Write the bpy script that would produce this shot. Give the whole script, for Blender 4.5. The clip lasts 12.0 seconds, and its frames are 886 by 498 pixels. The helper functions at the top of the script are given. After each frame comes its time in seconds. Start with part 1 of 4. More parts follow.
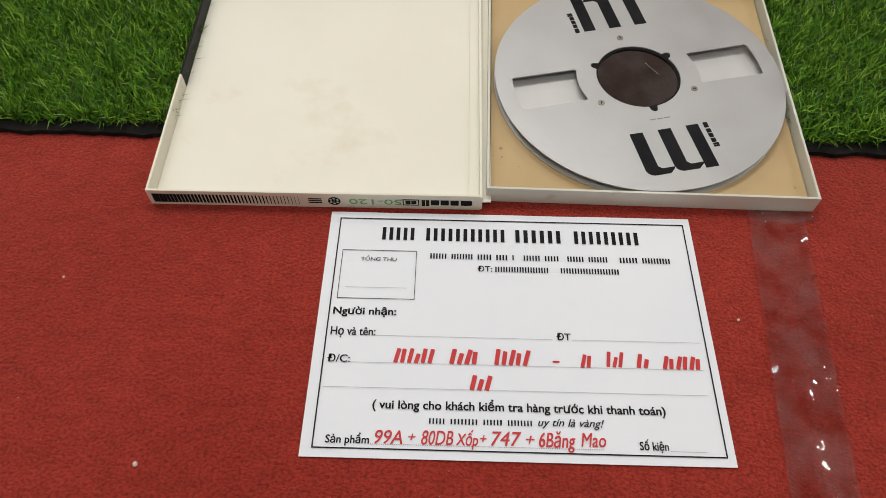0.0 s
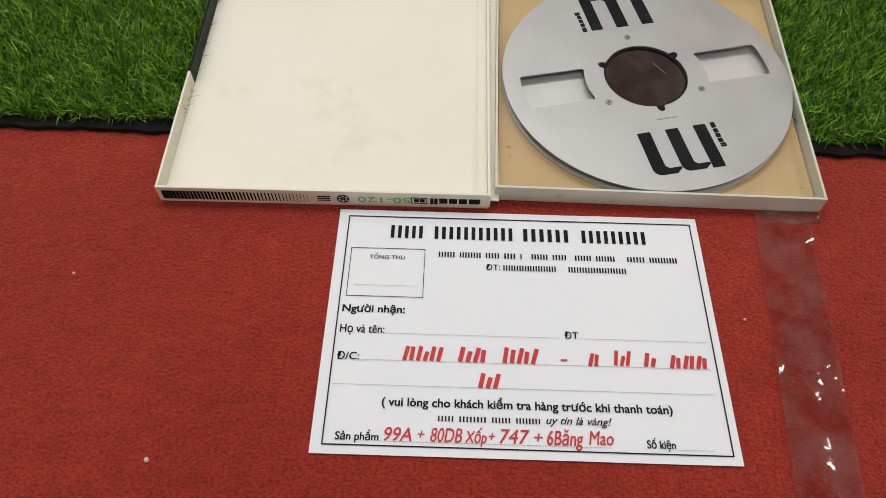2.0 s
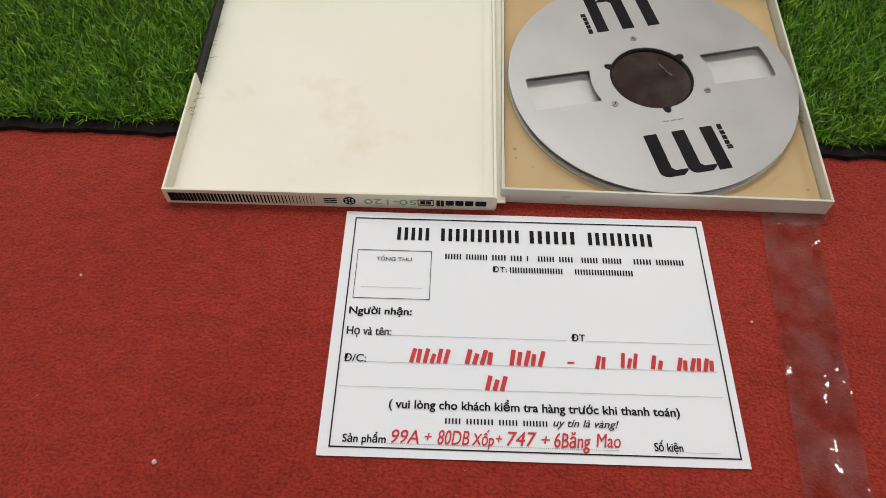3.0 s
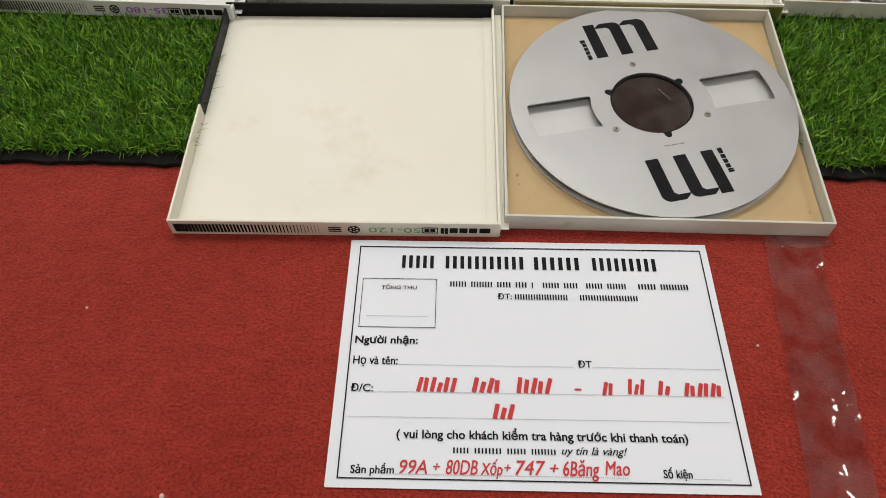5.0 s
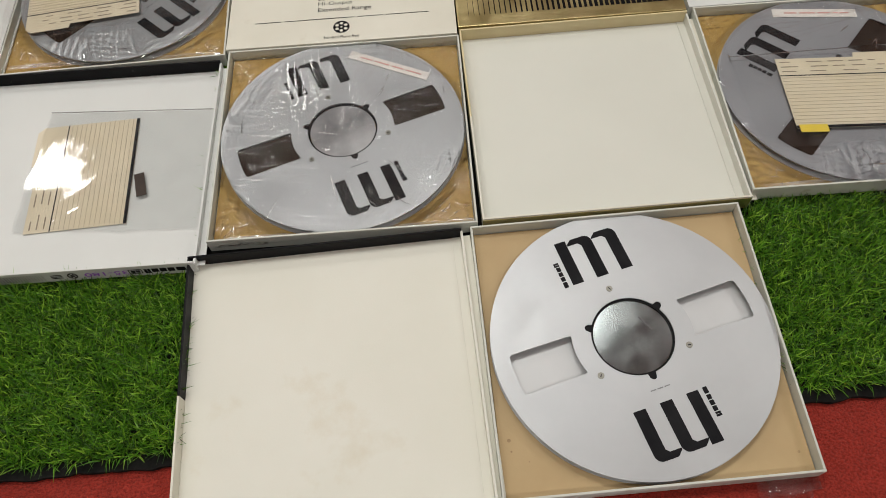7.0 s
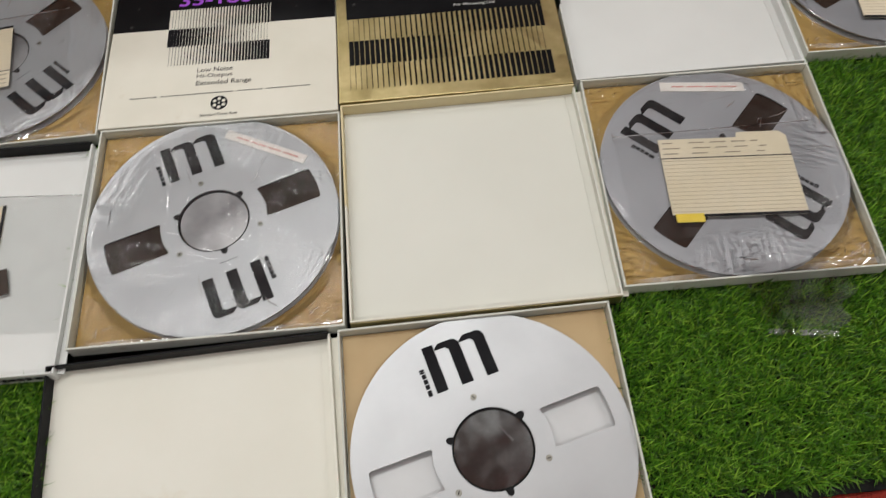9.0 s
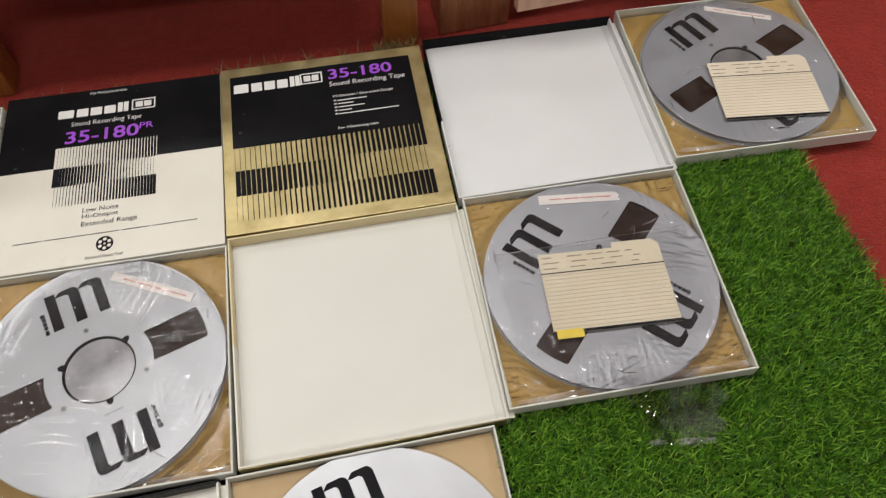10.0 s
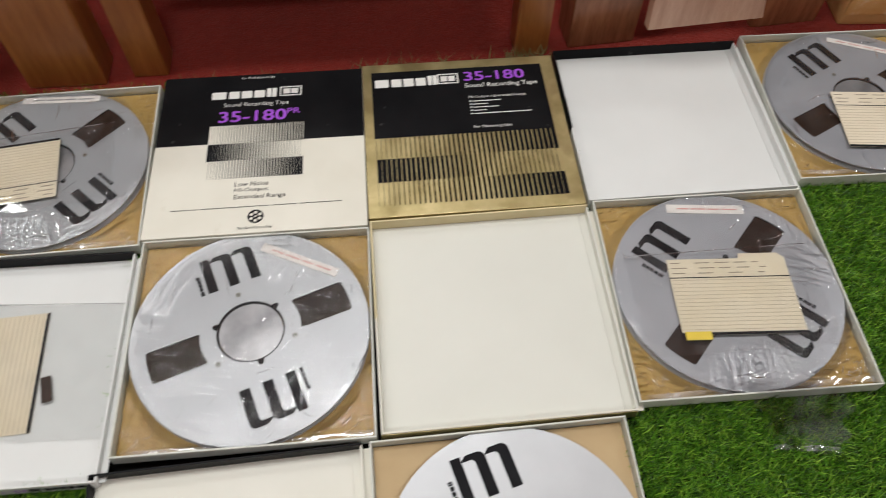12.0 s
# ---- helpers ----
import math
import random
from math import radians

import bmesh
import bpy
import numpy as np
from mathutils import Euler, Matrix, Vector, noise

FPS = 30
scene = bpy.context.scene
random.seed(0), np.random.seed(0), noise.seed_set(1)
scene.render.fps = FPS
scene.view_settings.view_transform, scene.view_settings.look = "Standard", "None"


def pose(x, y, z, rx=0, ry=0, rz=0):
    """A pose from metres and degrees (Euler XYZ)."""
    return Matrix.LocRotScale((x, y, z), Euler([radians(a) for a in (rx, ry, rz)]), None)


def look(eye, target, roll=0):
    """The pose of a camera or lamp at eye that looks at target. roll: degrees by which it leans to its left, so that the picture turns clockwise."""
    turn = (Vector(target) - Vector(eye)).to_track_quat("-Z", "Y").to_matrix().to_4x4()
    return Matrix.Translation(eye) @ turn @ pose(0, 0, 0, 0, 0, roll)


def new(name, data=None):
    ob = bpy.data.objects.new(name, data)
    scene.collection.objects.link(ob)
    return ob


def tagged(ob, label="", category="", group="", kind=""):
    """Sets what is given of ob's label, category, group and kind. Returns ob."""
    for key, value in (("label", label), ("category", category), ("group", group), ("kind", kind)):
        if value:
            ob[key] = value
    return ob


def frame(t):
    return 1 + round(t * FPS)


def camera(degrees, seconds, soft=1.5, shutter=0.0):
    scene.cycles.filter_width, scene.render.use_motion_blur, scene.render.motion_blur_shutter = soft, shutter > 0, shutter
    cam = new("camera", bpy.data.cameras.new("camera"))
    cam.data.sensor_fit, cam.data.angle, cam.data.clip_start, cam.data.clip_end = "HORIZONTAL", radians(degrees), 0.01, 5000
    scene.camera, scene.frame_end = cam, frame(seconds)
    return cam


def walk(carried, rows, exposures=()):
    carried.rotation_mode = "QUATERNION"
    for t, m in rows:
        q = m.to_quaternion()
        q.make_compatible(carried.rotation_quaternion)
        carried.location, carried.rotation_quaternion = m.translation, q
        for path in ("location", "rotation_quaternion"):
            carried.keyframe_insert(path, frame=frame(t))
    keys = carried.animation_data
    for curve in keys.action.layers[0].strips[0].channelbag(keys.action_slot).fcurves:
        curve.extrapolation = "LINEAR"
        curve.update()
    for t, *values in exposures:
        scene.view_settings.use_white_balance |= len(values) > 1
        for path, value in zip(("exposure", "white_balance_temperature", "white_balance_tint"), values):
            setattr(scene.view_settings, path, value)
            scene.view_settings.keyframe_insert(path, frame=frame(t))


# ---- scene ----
cam = camera(62.0, 12.0, soft=0.7, shutter=0.3)
PATH = [
    (0, (0.119, -0.367, 0.494), (0.043, 0.757, -1.158), 0.3),
    (0.5, (0.119, -0.369, 0.494), (0.039, 0.752, -1.161), 0.1),
    (1, (0.118, -0.368, 0.493), (0.04, 0.751, -1.163), 0.3),
    (1.5, (0.116, -0.368, 0.495), (0.043, 0.748, -1.163), 0.6),
    (2, (0.111, -0.367, 0.498), (0.04, 0.746, -1.162), 0.8),
    (2.5, (0.109, -0.365, 0.499), (0.035, 0.745, -1.163), 0.7),
    (4.5, (0.103, -0.37, 0.502), (0.021, 0.766, -1.142), 0.2),
    (5, (0.103, -0.361, 0.505), (0.024, 0.792, -1.127), -0.2),
    (5.5, (0.1, -0.349, 0.512), (0.033, 0.834, -1.099), -0.5),
    (6, (0.097, -0.258, 0.551), (0.062, 0.932, -1.056), -2.1),
    (6.5, (0.089, -0.17, 0.633), (0.095, 0.928, -1.039), -3.0),
    (6.7, (0.092, -0.14, 0.66), (0.089, 0.929, -1.031), -4.0),
    (8.3, (0.143, -0.069, 0.659), (0.099, 0.81, -1.137), -3.9),
    (8.5, (0.169, -0.044, 0.673), (0.134, 0.852, -1.115), -3.9),
    (9, (0.219, 0.008, 0.713), (0.254, 0.945, -1.054), -2.5),
    (9.5, (0.264, 0.041, 0.742), (0.363, 1.027, -0.995), -1.5),
    (10, (0.304, 0.072, 0.772), (0.472, 1.093, -0.94), -0.1),
    (10.5, (0.335, 0.084, 0.795), (0.54, 1.151, -0.884), 0.6),
    (11, (0.331, 0.085, 0.806), (0.542, 1.174, -0.859), 1.5),
    (11.5, (0.278, 0.064, 0.797), (0.444, 1.16, -0.868), 1.4),
    (12, (0.174, 0.033, 0.787), (0.266, 1.118, -0.891), 0.7),
]
EXPOSURES = [(0.0, -0.52, 6500, 8), (5.0, -0.52, 6500, 8), (6.0, -0.65, 6480, 9), (6.5, -0.72, 6450, 9), (8.5, -0.69, 6250, 10), (9.5, -0.64, 6300, 11), (10.5, -0.46, 6300, 13), (11.5, -0.44, 6300, 12), (12.0, -0.51, 6200, 11)]
walk(cam, [(t, look(eye, target, roll)) for t, eye, target, roll in PATH], EXPOSURES)

# ---- light: a closed shop room with unseen white ceiling lamps and added fill ----
world = bpy.data.worlds.new("world")
scene.world = world
world.use_nodes = True
world.node_tree.nodes["Background"].inputs[0].default_value = (0.8, 0.85, 0.9, 1)
world.node_tree.nodes["Background"].inputs[1].default_value = 0.03
CEILING = 2.9
# placed after reflections on reels and bags; side and front ones are added fill
LAMPS = [(0.25, 1.35, 1.2, 0.30, 36), (-1.0, 0.70, 1.2, 0.30, 30), (-2.5, 2.70, 0.9, 0.30, 50), (2.95, 1.1, 1.2, 0.30, 52), (-1.0, 3.3, 0.8, 0.30, 18), (0.2, -1.5, 1.2, 0.30, 40)]
for x, y, a, b, watts in LAMPS:
    data = bpy.data.lights.new("ceiling_and_fill_lamp", "AREA")
    data.shape, data.size, data.size_y, data.energy, data.color = "RECTANGLE", a, b, watts, (1.0, 0.995, 0.93)
    new("ceiling_and_fill_lamp", data).matrix_world = pose(x, y, CEILING - 0.065)


# ---- materials ----
def nodes_of(name):
    m = bpy.data.materials.new(name)
    m.use_nodes = True
    return m, m.node_tree, m.node_tree.nodes["Principled BSDF"]


def add(tree, kind, **values):
    n = tree.nodes.new(kind)
    for k, v in values.items():
        n.inputs[k.replace("_", " ")].default_value = v
    return n


def coords(tree, scale=(1, 1, 1)):
    tc = tree.nodes.new("ShaderNodeTexCoord")
    mp = tree.nodes.new("ShaderNodeMapping")
    mp.inputs["Scale"].default_value = scale
    tree.links.new(tc.outputs["Object"], mp.inputs["Vector"])
    return mp.outputs["Vector"]


def ramp(tree, fac, stops):
    r = tree.nodes.new("ShaderNodeValToRGB")
    while len(r.color_ramp.elements) < len(stops):
        r.color_ramp.elements.new(0.5)
    for e, (p, c) in zip(r.color_ramp.elements, stops):
        e.position, e.color = p, (*c, 1)
    tree.links.new(fac, r.inputs["Fac"])
    return r.outputs["Color"]


def noise_tex(tree, vec, scale, detail=4, rough=0.55):
    n = add(tree, "ShaderNodeTexNoise", Scale=scale, Detail=detail, Roughness=rough)
    tree.links.new(vec, n.inputs["Vector"])
    return n.outputs["Fac"]


def bump(tree, bsdf, height, strength, distance):
    b = add(tree, "ShaderNodeBump", Strength=strength, Distance=distance)
    tree.links.new(height, b.inputs["Height"])
    tree.links.new(b.outputs["Normal"], bsdf.inputs["Normal"])
    return b


def mixed(tree, fac, a, b, blend="MIX"):
    m = tree.nodes.new("ShaderNodeMix")
    m.data_type, m.blend_type = "RGBA", blend
    for sock, v in ((m.inputs[0], fac), (m.inputs[6], a), (m.inputs[7], b)):
        if isinstance(v, (tuple, list)):
            sock.default_value = (*v, 1) if len(v) == 3 else v
        elif isinstance(v, (int, float)):
            sock.default_value = v
        else:
            tree.links.new(v, sock)
    return m.outputs[2]


def surface(name, low, high, scale=8.0, rough=0.5, metal=0.0, grain=0.0, grain_scale=600.0, stain_or_shine=None, stain_or_shine_scale=7.0, stain_or_shine_at=(0.6, 0.75), stretch=(1, 1, 1), spec=0.5):
    """A two-scale surface: broad colour drift, fine grain relief and, if given, stains; on packing tape these blotches
    are painted shine.
    """
    m, tree, bsdf = nodes_of(name)
    vec = coords(tree, stretch)
    col = ramp(tree, noise_tex(tree, vec, scale), [(0.3, low), (0.7, high)])
    if stain_or_shine:
        k = ramp(tree, noise_tex(tree, vec, stain_or_shine_scale, 6, 0.6), [(stain_or_shine_at[0], (0, 0, 0)), (stain_or_shine_at[1], (1, 1, 1))])
        col = mixed(tree, k, col, stain_or_shine)
    tree.links.new(col, bsdf.inputs["Base Color"])
    bsdf.inputs["Roughness"].default_value = rough
    bsdf.inputs["Metallic"].default_value = metal
    bsdf.inputs["Specular IOR Level"].default_value = spec
    if grain:
        bump(tree, bsdf, noise_tex(tree, vec, grain_scale, 3), grain, 0.001)
    return m


def carpet_material():
    m, tree, bsdf = nodes_of("red_carpet")
    vec = coords(tree, (0.9, 1.1, 1))
    broad = ramp(tree, noise_tex(tree, vec, 5, 5), [(0.3, (0.34, 0.032, 0.021)), (0.7, (0.43, 0.045, 0.030))])
    fine = ramp(tree, noise_tex(tree, vec, 430, 3, 0.65), [(0.36, (0.55, 0.51, 0.51)), (0.58, (1, 1, 1))])
    mid = ramp(tree, noise_tex(tree, vec, 60, 4, 0.6), [(0.35, (0.82, 0.82, 0.82)), (0.65, (1, 1, 1))])
    col = mixed(tree, 1.0, mixed(tree, 1.0, broad, mid, "MULTIPLY"), fine, "MULTIPLY")
    specks = ramp(tree, noise_tex(tree, vec, 230, 2, 0.5), [(0.76, (0, 0, 0)), (0.79, (1, 1, 1))])
    col = mixed(tree, specks, col, (0.5, 0.2, 0.16))
    tree.links.new(col, bsdf.inputs["Base Color"])
    bsdf.inputs["Roughness"].default_value = 0.95
    bsdf.inputs["Specular IOR Level"].default_value = 0.15
    bsdf.inputs["Sheen Weight"].default_value = 0.25
    bsdf.inputs["Sheen Tint"].default_value = (1, 0.4, 0.35, 1)
    h = mixed(tree, 0.5, noise_tex(tree, vec, 430, 3, 0.65), noise_tex(tree, vec, 130, 3))
    bump(tree, bsdf, h, 1.0, 0.005)
    return m


def wood_material(name, dark, light, rough=0.3, stretch=(8, 8, 0.7)):
    m, tree, bsdf = nodes_of(name)
    vec = coords(tree, (1, 1, 1))
    mp = tree.nodes.new("ShaderNodeMapping")
    mp.inputs["Scale"].default_value = stretch
    tree.links.new(vec, mp.inputs["Vector"])
    broad = noise_tex(tree, mp.outputs["Vector"], 9, 3, 0.5)
    fine = noise_tex(tree, mp.outputs["Vector"], 70, 4, 0.7)
    col = ramp(tree, mixed(tree, 0.4, broad, fine), [(0.35, dark), (0.65, light)])
    tree.links.new(col, bsdf.inputs["Base Color"])
    bsdf.inputs["Roughness"].default_value = rough
    bump(tree, bsdf, fine, 0.15, 0.001)
    return m


def film_material(name, gloss=1.0, haze=0.0, tint=(1, 1, 1)):
    """Thin clear plastic film: clear with a sharp gloss that grows at grazing angles."""
    m, tree, bsdf = nodes_of(name)
    out = tree.nodes["Material Output"]
    clear = add(tree, "ShaderNodeBsdfTransparent")
    clear.inputs["Color"].default_value = (*tint, 1)
    shine = add(tree, "ShaderNodeBsdfGlossy", Roughness=0.035)
    fres = add(tree, "ShaderNodeFresnel", IOR=1.5)
    amount = tree.nodes.new("ShaderNodeMath")
    amount.operation, amount.use_clamp = "MULTIPLY", True
    amount.inputs[1].default_value = gloss
    tree.links.new(fres.outputs[0], amount.inputs[0])
    base = clear.outputs[0]
    # haze: patchy white diffuse put in for the film's whitish sheen
    if haze:
        dull = add(tree, "ShaderNodeBsdfDiffuse")
        dull.inputs["Color"].default_value = (0.8, 0.8, 0.82, 1)
        k = ramp(tree, noise_tex(tree, coords(tree), 25, 4), [(0.4, (0, 0, 0)), (0.75, (haze * 2,) * 3)])
        mx = tree.nodes.new("ShaderNodeMixShader")
        tree.links.new(k, mx.inputs[0])
        tree.links.new(base, mx.inputs[1])
        tree.links.new(dull.outputs[0], mx.inputs[2])
        base = mx.outputs[0]
    mx = tree.nodes.new("ShaderNodeMixShader")
    tree.links.new(amount.outputs[0], mx.inputs[0])
    tree.links.new(base, mx.inputs[1])
    tree.links.new(shine.outputs[0], mx.inputs[2])
    tree.links.new(mx.outputs[0], out.inputs["Surface"])
    return m


def blade_material():
    m, tree, bsdf = nodes_of("turf_blades")
    geo = tree.nodes.new("ShaderNodeNewGeometry")
    col = ramp(tree, geo.outputs["Random Per Island"], [(0.0, (0.014, 0.042, 0.004)), (0.35, (0.05, 0.15, 0.009)), (0.75, (0.115, 0.30, 0.016)), (0.95, (0.30, 0.52, 0.05))])
    tree.links.new(col, bsdf.inputs["Base Color"])
    bsdf.inputs["Roughness"].default_value = 0.36
    bsdf.inputs["Specular IOR Level"].default_value = 0.32
    return m


def hub_mirror_material():
    m, tree, bsdf = nodes_of("hub_mirror")
    vec = coords(tree)
    smear = noise_tex(tree, vec, 45, 5, 0.65)
    tree.links.new(ramp(tree, smear, [(0.3, (0.19, 0.21, 0.215)), (0.75, (0.30, 0.32, 0.325))]), bsdf.inputs["Base Color"])
    rr = ramp(tree, smear, [(0.4, (0.13,) * 3), (0.75, (0.24,) * 3)])
    tree.links.new(rr, bsdf.inputs["Roughness"])
    bsdf.inputs["Metallic"].default_value = 1.0
    return m


def alloy_material(name, low, high, rough, metal=0.7):
    m, tree, bsdf = nodes_of(name)
    vec = coords(tree)
    tree.links.new(ramp(tree, noise_tex(tree, vec, 14, 4), [(0.3, low), (0.7, high)]), bsdf.inputs["Base Color"])
    fine = noise_tex(tree, vec, 900, 2)
    tree.links.new(ramp(tree, noise_tex(tree, vec, 30, 5), [(0.3, (rough - 0.04,) * 3), (0.7, (rough + 0.05,) * 3)]), bsdf.inputs["Roughness"])
    bsdf.inputs["Metallic"].default_value = metal
    bump(tree, bsdf, fine, 0.06, 0.0004)
    return m


def gold_material():
    m, tree, bsdf = nodes_of("gold_foil")
    vec = coords(tree)
    tree.links.new(ramp(tree, noise_tex(tree, vec, 22, 5, 0.65), [(0.35, (0.45, 0.37, 0.165)), (0.7, (0.64, 0.54, 0.28))]), bsdf.inputs["Base Color"])
    bsdf.inputs["Metallic"].default_value = 0.9
    tree.links.new(ramp(tree, noise_tex(tree, vec, 40, 5), [(0.3, (0.30,) * 3), (0.7, (0.46,) * 3)]), bsdf.inputs["Roughness"])
    bump(tree, bsdf, noise_tex(tree, vec, 70, 5, 0.7), 0.35, 0.002)
    return m


CARPET = carpet_material()
BLADES = blade_material()
STRAW = surface("frayed_fringe", (0.10, 0.12, 0.03), (0.34, 0.27, 0.11), 160, 0.6)
BACKING = surface("turf_backing", (0.006, 0.006, 0.006), (0.016, 0.016, 0.015), 90, 0.9, grain=1.0, grain_scale=260, spec=0.15)
PAPER = surface("printer_paper", (0.745, 0.785, 0.865), (0.785, 0.82, 0.895), 6, 0.75, grain=0.05, spec=0.3)
INK = surface("black_ink", (0.012, 0.012, 0.014), (0.02, 0.02, 0.022), 40, 0.7, spec=0.05)
HEADER_INK = surface("faint_brown_ink", (0.30, 0.25, 0.19), (0.38, 0.32, 0.25), 40, 0.7, spec=0.1)
RULE_INK = surface("faint_rule_ink", (0.56, 0.48, 0.35), (0.61, 0.53, 0.40), 40, 0.7, spec=0.2)
RED_INK = surface("red_marker_ink", (0.46, 0.012, 0.017), (0.56, 0.024, 0.03), 200, 0.6)
GREY_INK = surface("grey_ink", (0.2, 0.2, 0.21), (0.26, 0.26, 0.27), 40, 0.7)
WHITE_INK = surface("white_print", (0.78, 0.77, 0.73), (0.85, 0.84, 0.8), 50, 0.5)
GREEN_INK = surface("green_print", (0.12, 0.36, 0.12), (0.16, 0.44, 0.16), 50, 0.5)
PURPLE_INK = surface("purple_print", (0.33, 0.07, 0.62), (0.40, 0.10, 0.70), 50, 0.45)
BOARD_OLD = surface("aged_white_board", (0.76, 0.745, 0.655), (0.82, 0.805, 0.73), 5, 0.6, grain=0.06, stain_or_shine=(0.62, 0.51, 0.33), stain_or_shine_scale=6.5, stain_or_shine_at=(0.585, 0.86), spec=0.35)
BOARD_WHITE = surface("white_board", (0.67, 0.68, 0.665), (0.73, 0.74, 0.725), 5, 0.5, grain=0.05, stain_or_shine=(0.66, 0.64, 0.58), stain_or_shine_scale=9, stain_or_shine_at=(0.68, 0.9), spec=0.4)
BOARD_CREAM = surface("cream_white_board", (0.67, 0.67, 0.605), (0.73, 0.73, 0.665), 4, 0.5, grain=0.05, stain_or_shine=(0.68, 0.65, 0.55), stain_or_shine_scale=8, stain_or_shine_at=(0.66, 0.9), spec=0.4)
BOARD_RIM = surface("grey_white_rim", (0.56, 0.57, 0.51), (0.66, 0.67, 0.61), 12, 0.5, grain=0.08, stain_or_shine=(0.42, 0.39, 0.28), stain_or_shine_scale=30, stain_or_shine_at=(0.64, 0.82))
COVER_BLACK = surface("black_cover", (0.006, 0.006, 0.007), (0.012, 0.012, 0.013), 10, 0.33, spec=0.07, grain=0.05, stain_or_shine=(0.09, 0.09, 0.085), stain_or_shine_scale=55, stain_or_shine_at=(0.68, 0.8))
COVER_CREAM = surface("cream_cover", (0.70, 0.675, 0.575), (0.78, 0.755, 0.66), 8, 0.42, grain=0.05, stain_or_shine=(0.6, 0.55, 0.42), stain_or_shine_scale=18, stain_or_shine_at=(0.66, 0.85))
CREAM_FOIL = surface("pale_gold_liner", (0.64, 0.54, 0.30), (0.72, 0.62, 0.38), 20, 0.4, grain=0.06)
KRAFT = surface("kraft_card", (0.46, 0.295, 0.075), (0.56, 0.37, 0.115), 9, 0.6, grain=0.1, grain_scale=400, stain_or_shine=(0.22, 0.13, 0.05), stain_or_shine_scale=40, stain_or_shine_at=(0.72, 0.78))
KRAFT_PALE = surface("pale_kraft_card", (0.47, 0.33, 0.165), (0.56, 0.41, 0.22), 9, 0.6, grain=0.1, grain_scale=400, stain_or_shine=(0.22, 0.14, 0.07), stain_or_shine_scale=40, stain_or_shine_at=(0.73, 0.78))
ALLOY = alloy_material("anodised_alloy", (0.47, 0.48, 0.495), (0.52, 0.53, 0.545), 0.46)
# the reel alloy again, lightened to offset shade between the flanges
ALLOY_LIFTED = alloy_material("lightened_flange_alloy", (0.56, 0.565, 0.575), (0.62, 0.625, 0.635), 0.48, 0.3)
ALLOY_GREY = alloy_material("dull_alloy", (0.42, 0.425, 0.45), (0.48, 0.485, 0.51), 0.48)
# wide dark-to-light mottle paints the hub's broken reflections into its colour
ALLOY_HUB = alloy_material("hub_alloy", (0.26, 0.26, 0.27), (0.62, 0.62, 0.63), 0.34)
HUB_DARK = surface("black_plastic", (0.006, 0.006, 0.007), (0.011, 0.011, 0.012), 30, 0.6, spec=0.15)
MIRROR = hub_mirror_material()
SCREW = surface("zinc_screw", (0.26, 0.25, 0.22), (0.36, 0.35, 0.31), 300, 0.5, metal=0.8)
TAPE_PACK = surface("brown_tape_pack", (0.026, 0.015, 0.010), (0.045, 0.027, 0.019), 60, 0.35, spec=0.2)
GOLD = gold_material()
CARD = surface("cream_index_card", (0.72, 0.64, 0.48), (0.79, 0.71, 0.56), 12, 0.6, grain=0.05)
YELLOW = surface("yellow_sticker", (0.80, 0.62, 0.06), (0.88, 0.70, 0.10), 30, 0.5)
PALE_RED_INK = surface("faded_red_ink", (0.62, 0.28, 0.25), (0.72, 0.40, 0.36), 60, 0.7)
STICKER = surface("white_sticker", (0.78, 0.74, 0.70), (0.86, 0.82, 0.78), 30, 0.5)
FILM = film_material("clear_bag_film", 1.15, 0.02)
SLEEVE = film_material("clear_sleeve_film", 0.9, 0.03, (0.985, 0.985, 0.985))
# whitened film for slivers that read as glints under any lamp
GLINT_FILM = film_material("glint_film", 3.0, 0.42)
TAIL_FILM = film_material("crumpled_bag_film", 1.5, 0.05)
SEAM = film_material("film_seam", 2.5, 0.25)
TAPE_FILM = film_material("clear_tape_film", 1.2, 0.045, (0.99, 0.985, 0.985))
WOOD = wood_material("varnished_wood", (0.23, 0.075, 0.016), (0.38, 0.14, 0.034), 0.3)
WOOD_ALONG = wood_material("varnished_wood_rail", (0.23, 0.075, 0.016), (0.38, 0.14, 0.034), 0.3, (0.7, 8, 8))
WOOD_DARK = wood_material("dark_varnished_wood", (0.19, 0.068, 0.030), (0.37, 0.15, 0.07), 0.26)
# pinkish pale tone carries the plank's reflected gloss in its base colour
WOOD_SHEEN = wood_material("sheen_lightened_wood", (0.44, 0.25, 0.17), (0.60, 0.38, 0.27), 0.25)
CARTON = surface("brown_carton", (0.62, 0.35, 0.125), (0.74, 0.45, 0.18), 7, 0.6, grain=0.12, grain_scale=200)
# the pale blotches here are highlights painted into the tape's colour
PACK_TAPE = surface("brown_packing_tape", (0.66, 0.34, 0.10), (0.80, 0.50, 0.21), 24, 0.16, grain=1.0, grain_scale=28, stain_or_shine=(0.84, 0.70, 0.48), stain_or_shine_scale=26, stain_or_shine_at=(0.54, 0.68))
WALL_PAINT = surface("wall_paint", (0.58, 0.57, 0.54), (0.64, 0.63, 0.60), 3, 0.8, grain=0.1, grain_scale=200)
CEILING_PAINT = surface("ceiling_paint", (0.50, 0.50, 0.48), (0.56, 0.56, 0.54), 3, 0.85, grain=0.1, grain_scale=150)
LAMP_CASE = surface("lamp_case", (0.78, 0.78, 0.78), (0.82, 0.82, 0.82), 10, 0.4)
SPOT = surface("brown_spot", (0.30, 0.19, 0.09), (0.42, 0.29, 0.15), 300, 0.6)
